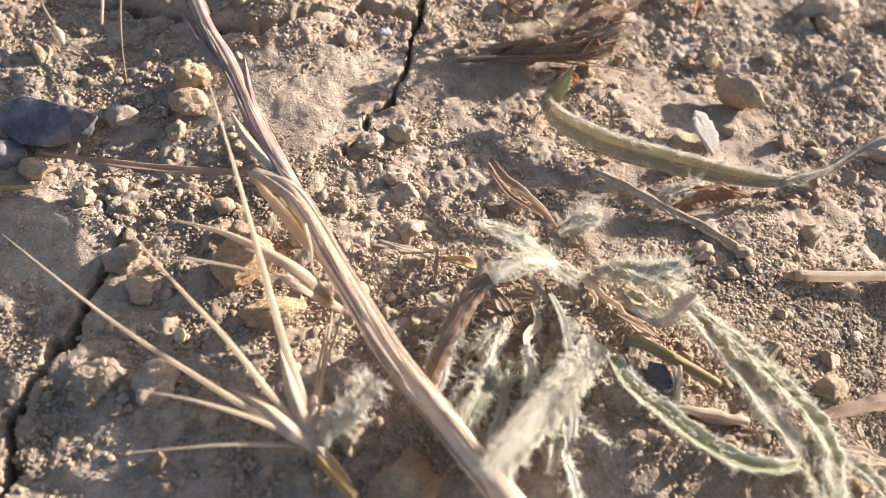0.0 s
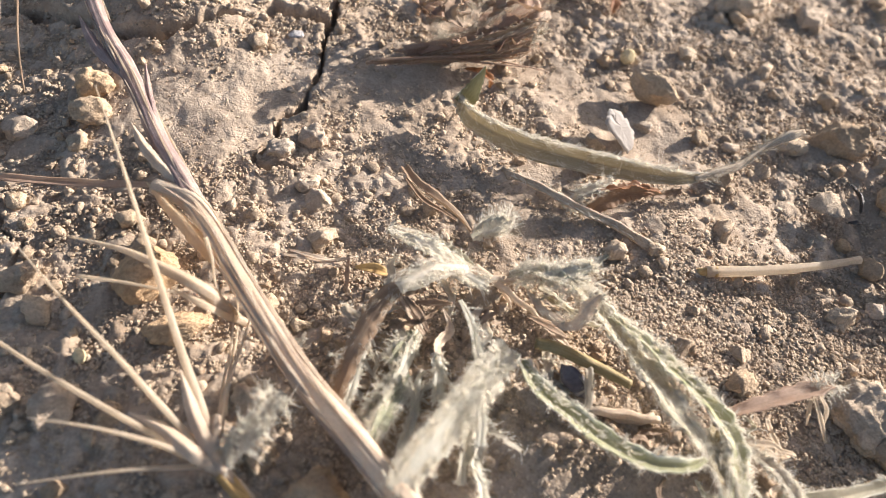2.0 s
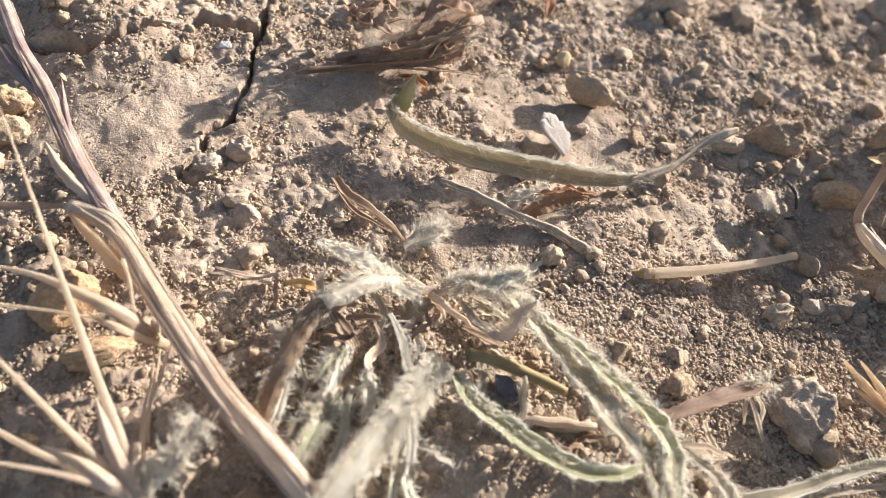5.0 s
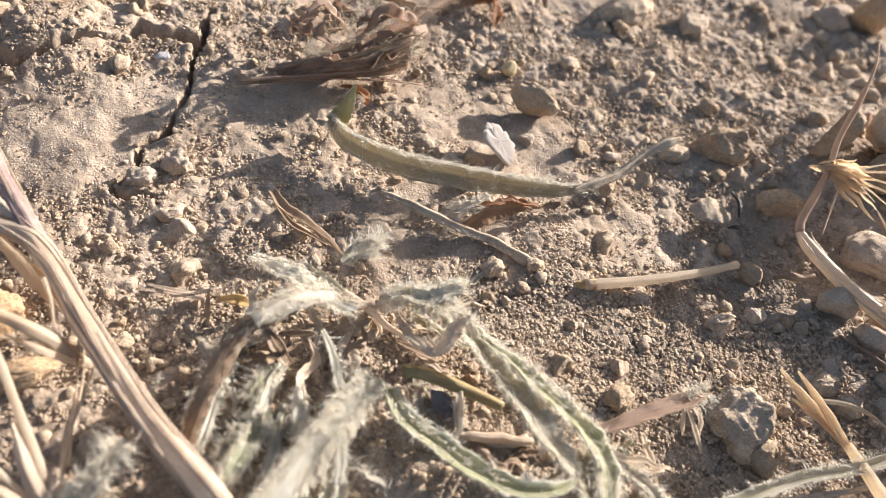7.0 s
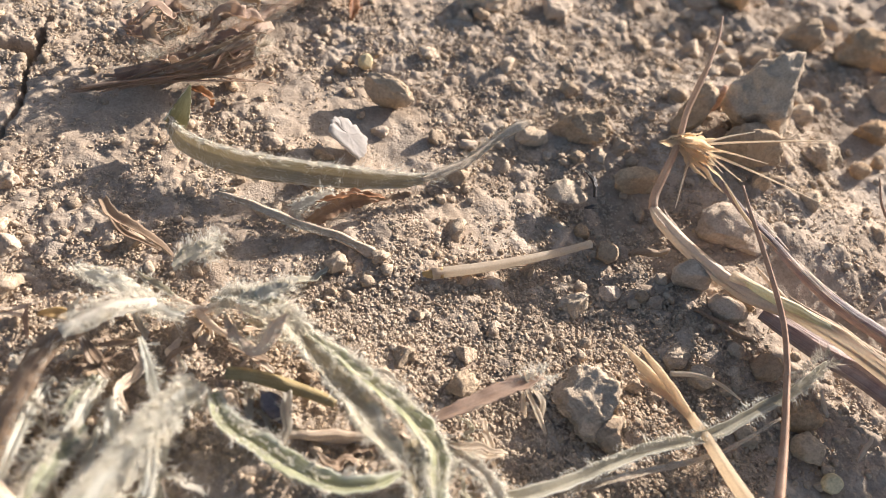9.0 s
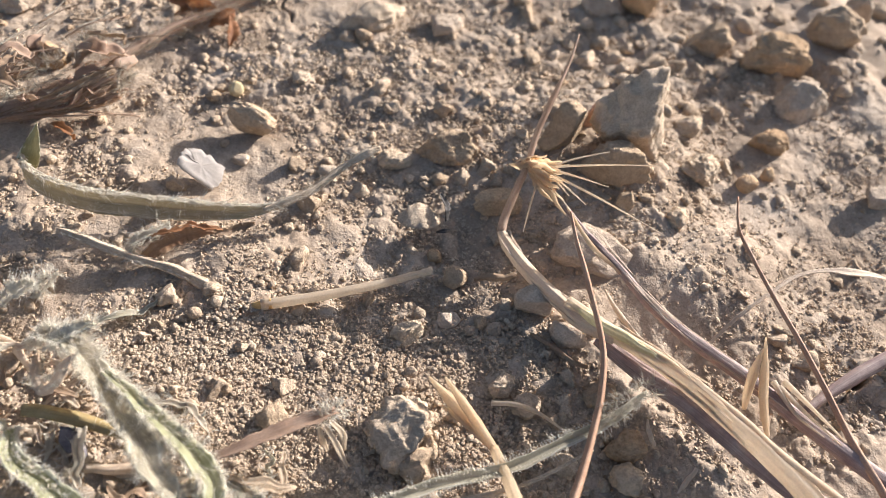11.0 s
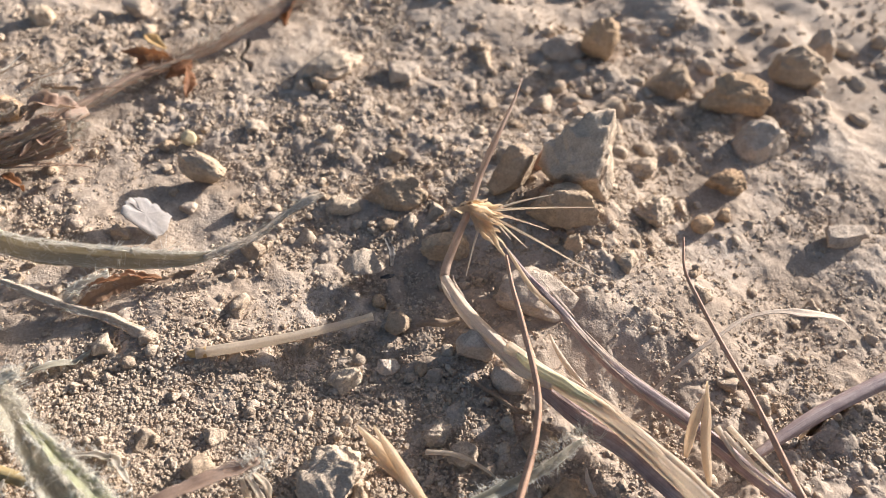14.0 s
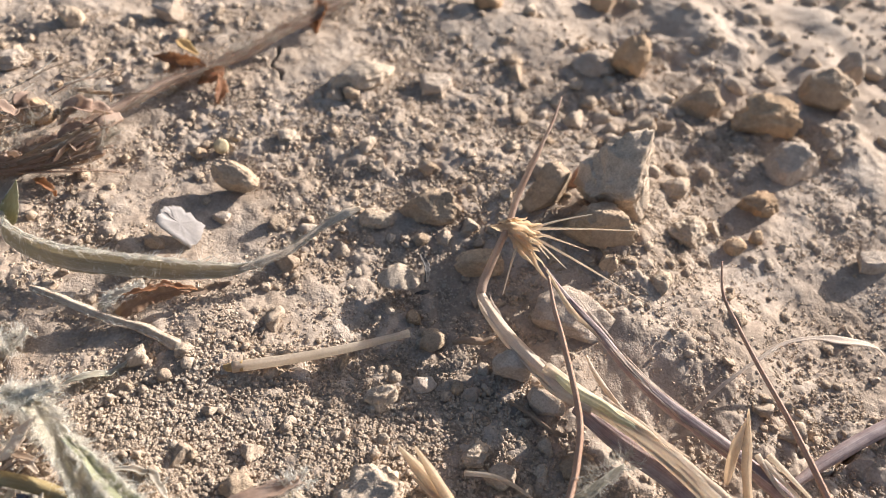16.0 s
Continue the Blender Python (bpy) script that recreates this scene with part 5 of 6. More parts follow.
    narrow = (
        ((70.1, 109.6, 9.0), (70.6, 104.7, 10.0), (70.7, 101.2, 9.0), (69.6, 95.4, 9.0), (68.3, 88.6, 9.0),), ((65.7, 103.3, 5.0), (65.3, 98.1, 5.5), (65.2, 92.8, 6.0), (64.5, 89.5, 6.0),),
        ((65.1, 109.9, 3.0), (62.0, 104.3, 4.0), (58.7, 99.4, 5.0), (56.2, 95.3, 6.0),), ((71.5, 98.7, 4.0), (69.5, 93.5, 5.0), (68.4, 88.4, 6.0),),
        ((68.2, 91.0, 5.0), (68.0, 86.9, 6.0), (67.9, 81.7, 7.0),), ((65.9, 103.2, 7.0), (65.1, 99.9, 7.0), (64.5, 96.7, 6.0),),
        ((64.2, 102.8, 3.0), (61.9, 97.4, 4.0), (59.4, 91.7, 5.0), (56.7, 85.7, 6.0),), ((58.4, 110.3, 3.0), (56.0, 105.4, 4.0), (53.9, 100.7, 5.0), (52.0, 96.0, 5.0),),
        ((72.4, 101.8, 4.0), (70.1, 96.4, 5.0), (67.9, 91.8, 5.0), (65.9, 85.7, 6.0),))
    for k, pts in enumerate(narrow):
        leaf("narrow_leaf", pts, [(0, 0.3), (0.3, 0.65 + 0.1 * (k % 3)), (1, 0.55)], PALEFELT, 0.3, 200, 1.0, 20 + k, lie=1.6, twist=(k * 37) % 40)
    for k, pts in enumerate((((62.9, 113.7, 5.0), (64.2, 110.2, 6.0), (65.5, 107.5, 5.0),), ((62.3, 114.7, 5.0), (63.7, 110.0, 5.0), (65.0, 107.7, 4.0),), ((64.5, 112.3, 5.0), (67.0, 111.4, 6.0), (69.2, 110.5, 7.0),), ((82.5, 107.8, 4.0), (84.3, 105.5, 4.0), (85.8, 103.4, 4.0),), ((80.4, 108.6, 5.0), (83.0, 106.7, 5.0), (85.8, 105.2, 4.0),))):
        sweep("dry_strip", pts, blade([(0, 0.3), (0.5, 0.65), (1, 0.25)], 0.4, 0.12, 7, seed=90 + k, rough_edge=0.2), STRAW if k % 2 else BROWN, th, n=18)
    rr = np.random.RandomState(21)
    base = ((58.2, 113.0, 2.0), (65.3, 106.2, 2.0), (75.2, 110.7, 2.0), (82.4, 111.8, 2.0), (71.2, 97.3, 2.0), (84.6, 99.5, 2.0), (94.1, 87.9, 2.0), (102.8, 85.5, 2.0), (109.8, 81.9, 2.0), (59.4, 99.7, 2.0),)
    for k in range(46):
        p0 = np.array(base[k % len(base)]) + np.array((rr.normal(0, 4.5), rr.normal(0, 4.5), rr.uniform(-0.5, 2.5)))
        ang, ln = rr.uniform(0, 6.28), rr.uniform(4, 11)
        dv = np.array((math.cos(ang), math.sin(ang), rr.uniform(-0.1, 0.3))) * ln
        pts = [p0, p0 + dv * 0.4 + rr.normal(0, 0.8, 3), p0 + dv * 0.75 + rr.normal(0, 0.9, 3), p0 + dv + np.array((0, 0, -1.0))]
        pts = [np.array((v[0], v[1], max(v[2], ground_z(v[0], v[1]) + 0.5))) for v in pts]
        wd, mt = rr.uniform(0.3, 0.85), (DUSTWOOL, BROWN, STRAW, EDGED, FELT)[k % 5]
        sp = sweep("dry_strip", pts, blade([(0, 0.15), (0.4, wd), (0.8, wd * 0.8), (1, 0.1)], rr.uniform(0.2, 0.9), 0.12, 7, seed=300 + k, rough_edge=0.25), mt, th, n=20, wobble=0.3, seed=k, twist=lambda u: 40 * u)
        if k % 5 in (0, 3, 4):
            hairs("felt", pts, lambda u: wd, 170, 0.9, WOOL, sp, seed=400 + k, width=0.028)
    for k, pts in enumerate((((85.8, 94.7, 3.0), (90.7, 93.0, 3.5), (95.7, 91.5, 3.5),), ((88.1, 94.4, 2.0), (92.1, 92.2, 3.0), (95.3, 92.4, 3.0),))):
        sweep("root_stub", pts, tube([(0, 0.5), (0.5, 0.65), (1, 0.5)], 6, 0.25, 14), STRAW, th, n=18, wobble=0.2)
    leaf("lower_leaf", ((101.2, 87.9, 7.0), (99.4, 84.0, 8.0), (98.6, 80.0, 9.0), (97.9, 76.9, 9.0),), [(0, 0.9), (0.5, 1.3), (1, 1.0)], SILVER, 0.4, 900, 1.3, 12)
    leaf("lower_leaf", ((104.4, 87.0, 5.0), (107.0, 83.5, 6.0), (108.4, 79.6, 7.0), (108.6, 74.8, 8.0),), [(0, 0.5), (0.5, 1.0), (1, 0.8)], DUSTWOOL, 0.3, 1000, 1.4, 13)
    for k, pts in enumerate((((103.9, 87.8, 5.0), (107.1, 85.9, 6.0), (110.3, 84.6, 6.0), (112.8, 83.7, 5.0),), ((104.1, 87.1, 5.0), (107.7, 84.9, 5.0), (112.6, 83.9, 4.0),), ((112.3, 90.1, 3.0), (111.4, 85.6, 4.0), (110.2, 81.8, 4.0),))):
        sweep("dry_strip", pts, blade([(0, 0.3), (0.5, 0.6), (1, 0.15)], 0.5, 0.12, 7, seed=95 + k, rough_edge=0.2), PALE, th, n=20, wobble=0.3)


woolly_plant()


def pink_leaf():
    th = thing("dry_leaf", "pinkish-brown dry leaf with frayed white tip", "dry leaf")
    pts = ((103.0, 89.7, 7.0), (107.3, 89.9, 8.0), (113.3, 90.6, 8.5), (117.8, 91.2, 8.5), (120.3, 91.7, 8.5),)
    sweep("blade", pts, blade([(0, 0.9), (0.4, 1.5), (0.8, 1.7), (1, 1.0)], 0.45, 0.2, 9, seed=110, rough_edge=0.15), PINKLEAF, th, n=34, twist=lambda u: 30)
    hairs("frayed_tip", ((117.8, 91.2, 8.5), (120.2, 91.6, 8.7), (121.5, 92.0, 8.7),), lambda u: 1.0, 450, 1.5, WOOL, th, seed=40, width=0.025)
    for k, pts in enumerate((((118.2, 91.0, 7.0), (119.3, 89.1, 5.0), (120.6, 85.7, 2.0),), ((119.2, 91.2, 7.0), (120.7, 89.6, 5.0), (120.7, 87.9, 3.0),), ((117.6, 90.7, 7.0), (117.7, 89.5, 5.0), (118.3, 88.5, 3.0),))):
        sweep("strip", pts, blade([(0, 0.3), (0.6, 0.55), (1, 0.2)], 0.4, 0.1, 7, seed=111 + k), PALE, th, n=16)


pink_leaf()


def far_plant():
    th = thing("dry_weed", "fallen brown hairy dry weed with rusty leaves", "plant")
    pts = ((71.7, 168.0, 2.2), (77.5, 168.7, 2.8), (85.4, 170.6, 3.3), (92.5, 174.8, 3.6), (100.0, 179.2, 3.9), (109.2, 185.5, 4.1), (118.8, 189.9, 4.1), (127.9, 194.6, 4.1), (137.9, 201.9, 4.1), (150.1, 209.5, 4.1), (164.1, 220.9, 3.9),)
    sweep("stem", pts, tube([(0, 0.9), (0.3, 0.85), (0.5, 0.75), (0.56, 1.0), (0.62, 0.7), (1, 0.8)], 5, 0.35, 18), PINKLEAF, th, n=110, wobble=0.7)
    hairs("fuzz", pts, lambda u: 0.9, 4200, 1.8, REDFUZZ, th, seed=50, width=0.042, lie=1.2)
    hairs("pale_fuzz", pts, lambda u: 0.9, 4000, 2.1, DUSTWOOL, th, seed=52, width=0.036, lie=1.4)
    k = 120
    for p, w in ((((77.3, 168.5, 2.2), (83.2, 172.4, 2.7), (89.3, 172.3, 3.3), (95.7, 175.6, 3.9),), 1.6), (((73.6, 165.3, 1.6), (81.2, 167.8, 2.2), (88.2, 170.4, 2.8), (96.5, 173.6, 3.3),), 1.3), (((94.0, 171.1, 1.2), (94.9, 173.6, 2.8), (96.6, 176.1, 3.3),), 1.0), (((88.0, 175.4, 2.2), (90.2, 177.7, 2.8), (92.3, 178.3, 2.8),), 1.2)):
        k += 1
        sweep("leaf", p, blade([(0, 0.4), (0.4, w), (0.8, w * 0.8), (1, 0.2)], 0.5, 0.2, 9, seed=k, rough_edge=0.25), PINKLEAF, th, n=30, twist=lambda u: 50 * u)
    for p, w in ((((106.3, 195.7, 3.3), (110.9, 192.0, 4.4), (114.8, 190.7, 4.4), (117.5, 189.0, 3.9),), 1.5), (((108.2, 190.3, 2.8), (113.0, 189.4, 4.4), (116.5, 189.3, 4.4),), 1.6), (((118.1, 180.3, 1.2), (119.1, 183.6, 2.2), (119.1, 187.2, 3.9),), 1.4), (((114.7, 186.2, 2.2), (117.2, 186.3, 3.3), (120.5, 189.0, 3.9),), 1.6), (((145.0, 211.8, 3.9), (145.2, 205.5, 3.3), (142.9, 200.6, 2.2),), 2.4)):
        k += 1
        sweep("rusty_leaf", p, blade([(0, 0.2), (0.4, w), (0.8, w * 0.8), (1, 0.2)], 0.7, 0.2, 9, seed=k, rough_edge=0.3), RUST, th, n=26, twist=lambda u: -60 * u)
    sweep("petal", ((112.0, 199.0, 4.5), (113.6, 194.7, 5.5), (115.7, 192.5, 5.0),), blade([(0, 0.5), (0.5, 1.5), (1, 0.4)], 0.6, 0.2, 9, seed=140), GOLD, th, n=18, label="yellow dry petal")
    # split sheath fanning out to fibres
    for q, p in enumerate((
            ((96.1, 168.1, 9.5), (90.6, 166.2, 8.5), (85.0, 165.0, 7.0), (76.3, 164.8, 4.5), (64.6, 165.2, 2.2)),
            ((96.1, 168.0, 8.8), (90.6, 166.1, 7.9), (85.0, 165.0, 6.5), (76.3, 164.9, 4.2), (67.9, 165.1, 2.2)),
            ((96.1, 167.9, 8.0), (90.5, 166.1, 7.2), (85.0, 165.1, 6.0), (76.2, 165.0, 4.0), (65.0, 165.8, 2.2)),
            ((96.1, 167.8, 7.2), (90.5, 166.0, 6.6), (84.9, 165.2, 5.5), (76.2, 165.1, 3.8), (68.2, 164.4, 2.2)),
            ((96.0, 167.7, 6.5), (90.5, 166.0, 6.0), (84.9, 165.2, 5.0), (76.2, 165.2, 3.5), (65.3, 165.1, 2.2)),
            ((96.0, 167.6, 5.8), (90.4, 165.9, 5.4), (84.9, 165.3, 4.5), (76.2, 165.3, 3.2), (68.6, 165.0, 2.2)),
            ((96.0, 167.5, 5.0), (90.4, 165.9, 4.8), (84.9, 165.4, 4.0), (76.2, 165.4, 3.0), (65.6, 164.4, 2.2)),
            ((96.0, 167.4, 4.2), (90.4, 165.8, 4.1), (84.8, 165.4, 3.5), (76.2, 165.5, 2.8), (69.0, 164.3, 2.2)),
            ((95.9, 167.2, 3.5), (90.3, 165.7, 3.5), (84.8, 165.5, 3.0), (76.1, 165.6, 2.5), (66.0, 165.0, 2.2)))):
        sweep("sheath", p, blade([(0, 0.7), (0.3, 0.95), (0.7, 0.5), (1, 0.08)], 0.5, 0.12, 9, seed=600 + q, rough_edge=0.2, wave=0.1), (BROWN, PINKLEAF, TANLEAF)[q % 3], th, n=40, twist=lambda u: 55 + 9 * (q % 4), wobble=0.3, seed=q)
        if q in (0, 4, 8):
            hairs("sheath_fuzz", p, lambda u: 0.6, 260, 1.1, DUSTWOOL, th, seed=620 + q, width=0.03, u1=0.6)
    hairs("frayed_node", ((98.6, 171.0, 8.0), (96.4, 169.3, 8.0), (95.5, 168.2, 6.0), (95.5, 168.2, 3.0)), lambda u: 1.1, 900, 1.5, DUSTWOOL, th, seed=56, width=0.035, lie=1.2)
    sweep("node", ((99.7, 172.2, 7.5), (97.6, 170.5, 8.0), (96.2, 169.3, 8.0), (95.7, 168.6, 5.0)), tube([(0, 0.9), (0.5, 1.5), (0.8, 1.0), (1, 0.4)], 4, 0.2, 16), PINKLEAF, th, n=24, wobble=0.15, label="pale swollen node")
    for p in (((69.7, 168.6, 2.0), (77.5, 167.0, 2.5), (89.3, 164.4, 3.0), (99.0, 162.4, 2.0),), ((71.8, 165.0, 2.0), (81.4, 166.0, 2.5), (91.5, 164.5, 4.0),), ((66.0, 164.9, 3.0), (74.4, 164.4, 4.0), (83.3, 163.8, 5.0), (89.5, 164.4, 5.0),), ((64.1, 165.2, 2.0), (77.9, 164.8, 3.0), (92.0, 163.1, 3.0), (98.1, 163.2, 2.0),)):
        awn_at(p, th, 0.35, 0.12, PINKLEAF, "bristle")
    for p, w in ((((70.7, 166.1, 2.0), (79.0, 165.6, 4.0), (87.2, 165.2, 6.0), (94.9, 167.7, 6.5),), 1.3), (((75.8, 167.0, 2.0), (82.8, 166.6, 5.0), (91.3, 168.9, 6.5), (98.0, 172.7, 6.5),), 1.4), (((78.4, 165.8, 1.5), (86.2, 166.4, 2.5), (92.7, 166.3, 3.5), (97.4, 167.5, 4.0),), 0.9), (((81.5, 168.9, 3.0), (87.6, 170.2, 4.5), (94.8, 172.9, 5.5),), 1.0)):
        k += 1
        sweep("leaf", p, blade([(0, 0.15), (0.3, w), (0.8, w * 0.9), (1, 0.25)], 0.9, 0.14, 11, seed=k, rough_edge=0.35), PINKLEAF, th, n=44, twist=lambda u: -20 + 90 * u, wobble=0.6, seed=k)
        hairs("leaf_fuzz", p, lambda u: w, 420, 1.0, REDFUZZ, th, seed=k, width=0.035)
    hairs("frayed_end", ((93.8, 167.5, 4.5), (96.4, 169.4, 5.0), (99.1, 171.3, 5.5),), lambda u: 1.2, 500, 1.8, DUSTWOOL, th, seed=54, width=0.035)
    rr = np.random.RandomState(12)
    core = np.array((84.0, 170.0, 7.5))
    for q in range(14):
        ang, ln = rr.uniform(0, 6.28), rr.uniform(5, 10)
        p0 = core + np.array((rr.uniform(-9, 9), rr.uniform(-4, 10), rr.uniform(-2.5, 4.5)))
        dv = np.array((math.cos(ang), math.sin(ang) * 0.7, rr.uniform(-0.1, 0.45)))
        k += 1
        pts2 = [p0, p0 + dv * ln * 0.35 + rr.normal(0, 0.8, 3), p0 + dv * ln * 0.7 + rr.normal(0, 1.0, 3), p0 + dv * ln + rr.normal(0, 1.0, 3)]
        pts2 = [np.array((v[0], v[1], max(v[2], 1.2))) for v in pts2]
        tw, wd = rr.uniform(-70, 70), rr.uniform(0.9, 2.0)
        sweep("leaf", pts2, blade([(0, 0.3), (0.4, wd), (0.8, wd * 0.7), (1, 0.15)], rr.uniform(0.4, 1.0), 0.16, 9, seed=k, rough_edge=0.3), (PINKLEAF, BROWN, PINKLEAF)[q % 3], th, n=26, twist=lambda u: tw * u, wobble=0.35, seed=q)
    for q in range(16):
        p0 = core + np.array((rr.uniform(-10, 14), rr.uniform(-5, 14), rr.uniform(-2, 3)))
        dv = np.array((rr.uniform(4, 11), rr.uniform(-1.5, 6), rr.uniform(-1, 2)))
        awn_at([p0, p0 + dv * 0.5 + rr.normal(0, 0.6, 3), p0 + dv], th, 0.22, 0.1, (BROWN, PINKLEAF, DUSTWOOL)[q % 3], "fibre", 6, 0.8, 14)
    hairs("fuzz", [core + np.array((-8, -2, -1)), core, core + np.array((12, 9, 2))], lambda u: 2.5, 1500, 2.0, DUSTWOOL, th, seed=51, width=0.03)
    r = thing("rusty_fragment", "small rusty red curled leaf fragment", "dry leaf")
    sweep("leaf", ((83.1, 164.5, 1.0), (85.0, 161.1, 3.0), (86.4, 159.4, 3.0), (86.7, 159.4, 1.0),), blade([(0, 0.3), (0.5, 0.9), (1, 0.3)], 0.8, 0.2, 9, seed=150, rough_edge=0.3), RUST, r, n=20)


far_plant()


# ---- stalks with a grass head ----
def stalk_cluster():
    th = thing("grass_stalk", "bent dry grass stalk with bristly golden head", "grass stalk")
    main = ((156.2, 119.1, 5.0), (156.4, 116.0, 5.0), (158.1, 109.8, 5.0), (160.7, 102.2, 5.5), (162.6, 96.7, 7.0), (165.6, 93.0, 8.0),)
    sweep("culm", main, tube([(0, 0.7), (0.1, 1.15), (0.5, 1.25), (1, 1.2)], 8, 0.08, 26), STRAW, th, n=50, wobble=0.2)
    sweep("lower_culm", ((161.4, 101.8, 6.5), (164.9, 94.8, 8.0), (170.0, 87.3, 9.0), (173.7, 80.9, 9.0), (176.4, 75.1, 9.0), (178.8, 70.1, 9.0), (181.4, 63.9, 8.5), (182.9, 55.9, 8.0)), tube([(0, 1.1), (0.2, 1.2), (0.45, 1.45), (1, 1.7)], 9, 0.09, 30), PALE, th, n=60, wobble=0.12, label="pale split straw")
    sweep("green_sheath", ((161.8, 100.9, 7.0), (162.9, 97.3, 8.4), (165.2, 93.7, 9.0), (167.8, 89.9, 9.7), (170.3, 86.2, 10.0)), tube([(0, 0.3), (0.25, 0.8), (0.55, 0.95), (0.8, 0.6), (1, 0.2)], 7, 0.12, 24), GREENSTRAW, th, n=40, wobble=0.15, label="yellow-green living sheath")
    sweep("purple_culm", ((164.6, 95.1, 4.5), (168.8, 87.4, 5.0), (173.3, 81.0, 5.5), (176.8, 73.7, 6.0), (180.4, 67.0, 6.0), (187.5, 55.1, 6.0), (196.0, 41.3, 5.0),), tube([(0, 1.2), (0.2, 1.75), (1, 1.9)], 9, 0.05, 28), PURPLE, th, n=44, label="dark purple-brown straw")
    for k, p in enumerate((((167.1, 89.9, 9.5), (170.9, 85.3, 10.2), (174.1, 80.8, 10.5), (177.8, 74.1, 10.5), (180.1, 68.7, 10.5), (188.5, 54.1, 10.5),), ((167.7, 88.8, 9.0), (171.1, 83.3, 9.5), (174.4, 77.2, 9.5), (177.1, 71.7, 9.0),))):
        sweep("sheath_edge", p, blade([(0, 0.15), (0.4, 0.55), (1, 0.7)], -0.4, 0.12, 7, seed=161 + k), PALE, th, n=30, label="papery white sheath edge")
    fibres(th, main, 7, 1.2, STRAW, 3)
    fibres(th, ((164.9, 94.8, 8.0), (170.0, 87.3, 9.0), (173.7, 80.9, 9.0), (176.4, 75.1, 9.0), (178.8, 70.1, 9.0)), 12, 1.4, PALE, 4)
    fibres(th, ((164.6, 95.1, 4.5), (168.8, 87.4, 5.0), (173.3, 81.0, 5.5), (176.8, 73.7, 6.0),), 7, 1.6, PURPLE, 5)
    up = ((156.1, 118.9, 5.0), (157.4, 121.2, 6.0), (159.6, 123.5, 9.0), (162.7, 126.9, 12.0), (165.5, 131.1, 15.0), (168.1, 134.0, 18.0), (170.7, 136.7, 20.5), (174.0, 140.6, 22.5), (177.8, 145.7, 24.0),)
    sweep("bent_tip", up, tube([(0, 0.8), (0.2, 0.62), (0.5, 0.5), (0.62, 0.55), (0.75, 0.32), (1, 0.15)], 5, 0.12, 16), PINKLEAF, th, n=56, wobble=0.15)
    for k, p in enumerate((((160.5, 129.1, 11.0), (162.3, 126.9, 12.5), (165.4, 125.5, 13.0), (169.1, 123.2, 14.0),), ((162.2, 127.0, 12.0), (163.5, 124.3, 12.5), (164.8, 120.9, 12.5), (166.0, 116.1, 12.0),), ((161.9, 127.3, 12.5), (164.5, 126.2, 13.5), (167.3, 123.4, 15.0),), ((162.6, 126.0, 12.0), (164.3, 122.5, 13.0), (166.0, 120.4, 13.5),), ((162.8, 126.5, 12.0), (164.1, 122.5, 11.5), (165.3, 119.8, 11.0),), ((162.2, 126.8, 13.0), (164.0, 124.1, 14.5), (166.2, 121.0, 15.0),), ((162.4, 126.5, 13.0), (163.5, 123.7, 14.0), (164.7, 120.4, 14.5),), ((161.3, 128.4, 12.0), (163.3, 127.2, 13.5), (165.4, 125.2, 15.0),))):
        for q in range(2):
            p2 = [np.array(v) + np.array((0.0, 0.35, 0.5)) * (q - 0.5) * (1 + i) * 0.8 for i, v in enumerate(p)]
            sweep("husk", p2, blade([(0, 0.15), (0.3, 0.62 + 0.12 * q), (0.65, 0.5), (1, 0.08)], -0.7, 0.1, 9, seed=470 + 2 * k + q, rough_edge=0.15), HUSK, th, n=24, label="golden husk", twist=lambda u: 50 * (k % 3 - 1) + 60 * q, wobble=0.25, seed=k + 9 * q)
    for p in (((165.6, 125.3, 12.7), (171.4, 125.6, 13.6), (177.9, 125.5, 14.1)), ((165.4, 124.7, 13.8), (170.3, 118.3, 20.1), (175.6, 110.8, 27.0)), ((165.2, 125.3, 12.9), (168.6, 120.8, 15.0), (172.3, 115.8, 16.9)), ((165.1, 124.7, 12.9), (167.2, 120.8, 12.9), (169.3, 115.9, 12.8)), ((165.4, 124.2, 13.0), (170.1, 114.3, 16.2), (175.3, 102.8, 19.4)), ((165.0, 125.5, 12.9), (166.3, 122.4, 12.6), (167.6, 119.0, 12.0)), ((164.5, 124.8, 12.2), (162.2, 121.6, 9.6), (159.6, 117.4, 6.0))):
        awn_at(p, th, 0.3, 0.07, PALE)

    th2 = thing("grass_stalk", "long dark dry stem beside a bent stalk", "grass stalk")
    sweep("culm", ((165.6, 117.0, 12.5), (168.3, 112.3, 10.0), (172.1, 105.3, 8.0), (174.5, 98.7, 7.0), (178.5, 91.5, 6.0), (184.0, 82.8, 6.0), (188.9, 73.1, 6.5), (192.7, 65.9, 7.0), (200.1, 53.7, 7.0), (209.1, 40.8, 6.0),), tube([(0, 0.45), (0.2, 0.75), (0.35, 1.15), (1, 1.4)], 7, 0.08, 22), PURPLE, th2, n=60)
    fibres(th2, ((168.3, 112.3, 10.0), (172.1, 105.3, 8.0), (174.5, 98.7, 7.0), (178.5, 91.5, 6.0), (184.0, 82.8, 6.0), (188.9, 73.1, 6.5),), 8, 1.05, STRAW, 6)
    sweep("side_strip", ((165.9, 116.3, 12.8), (168.3, 109.9, 10.0), (171.1, 105.7, 8.5), (173.3, 102.0, 7.5),), blade([(0, 0.2), (0.5, 0.55), (1, 0.15)], -0.4, 0.12, 7, seed=180), HUSK, th2, n=24)

    th3 = thing("dark_twig", "thin reddish-brown curved stem arching over soil", "twig")
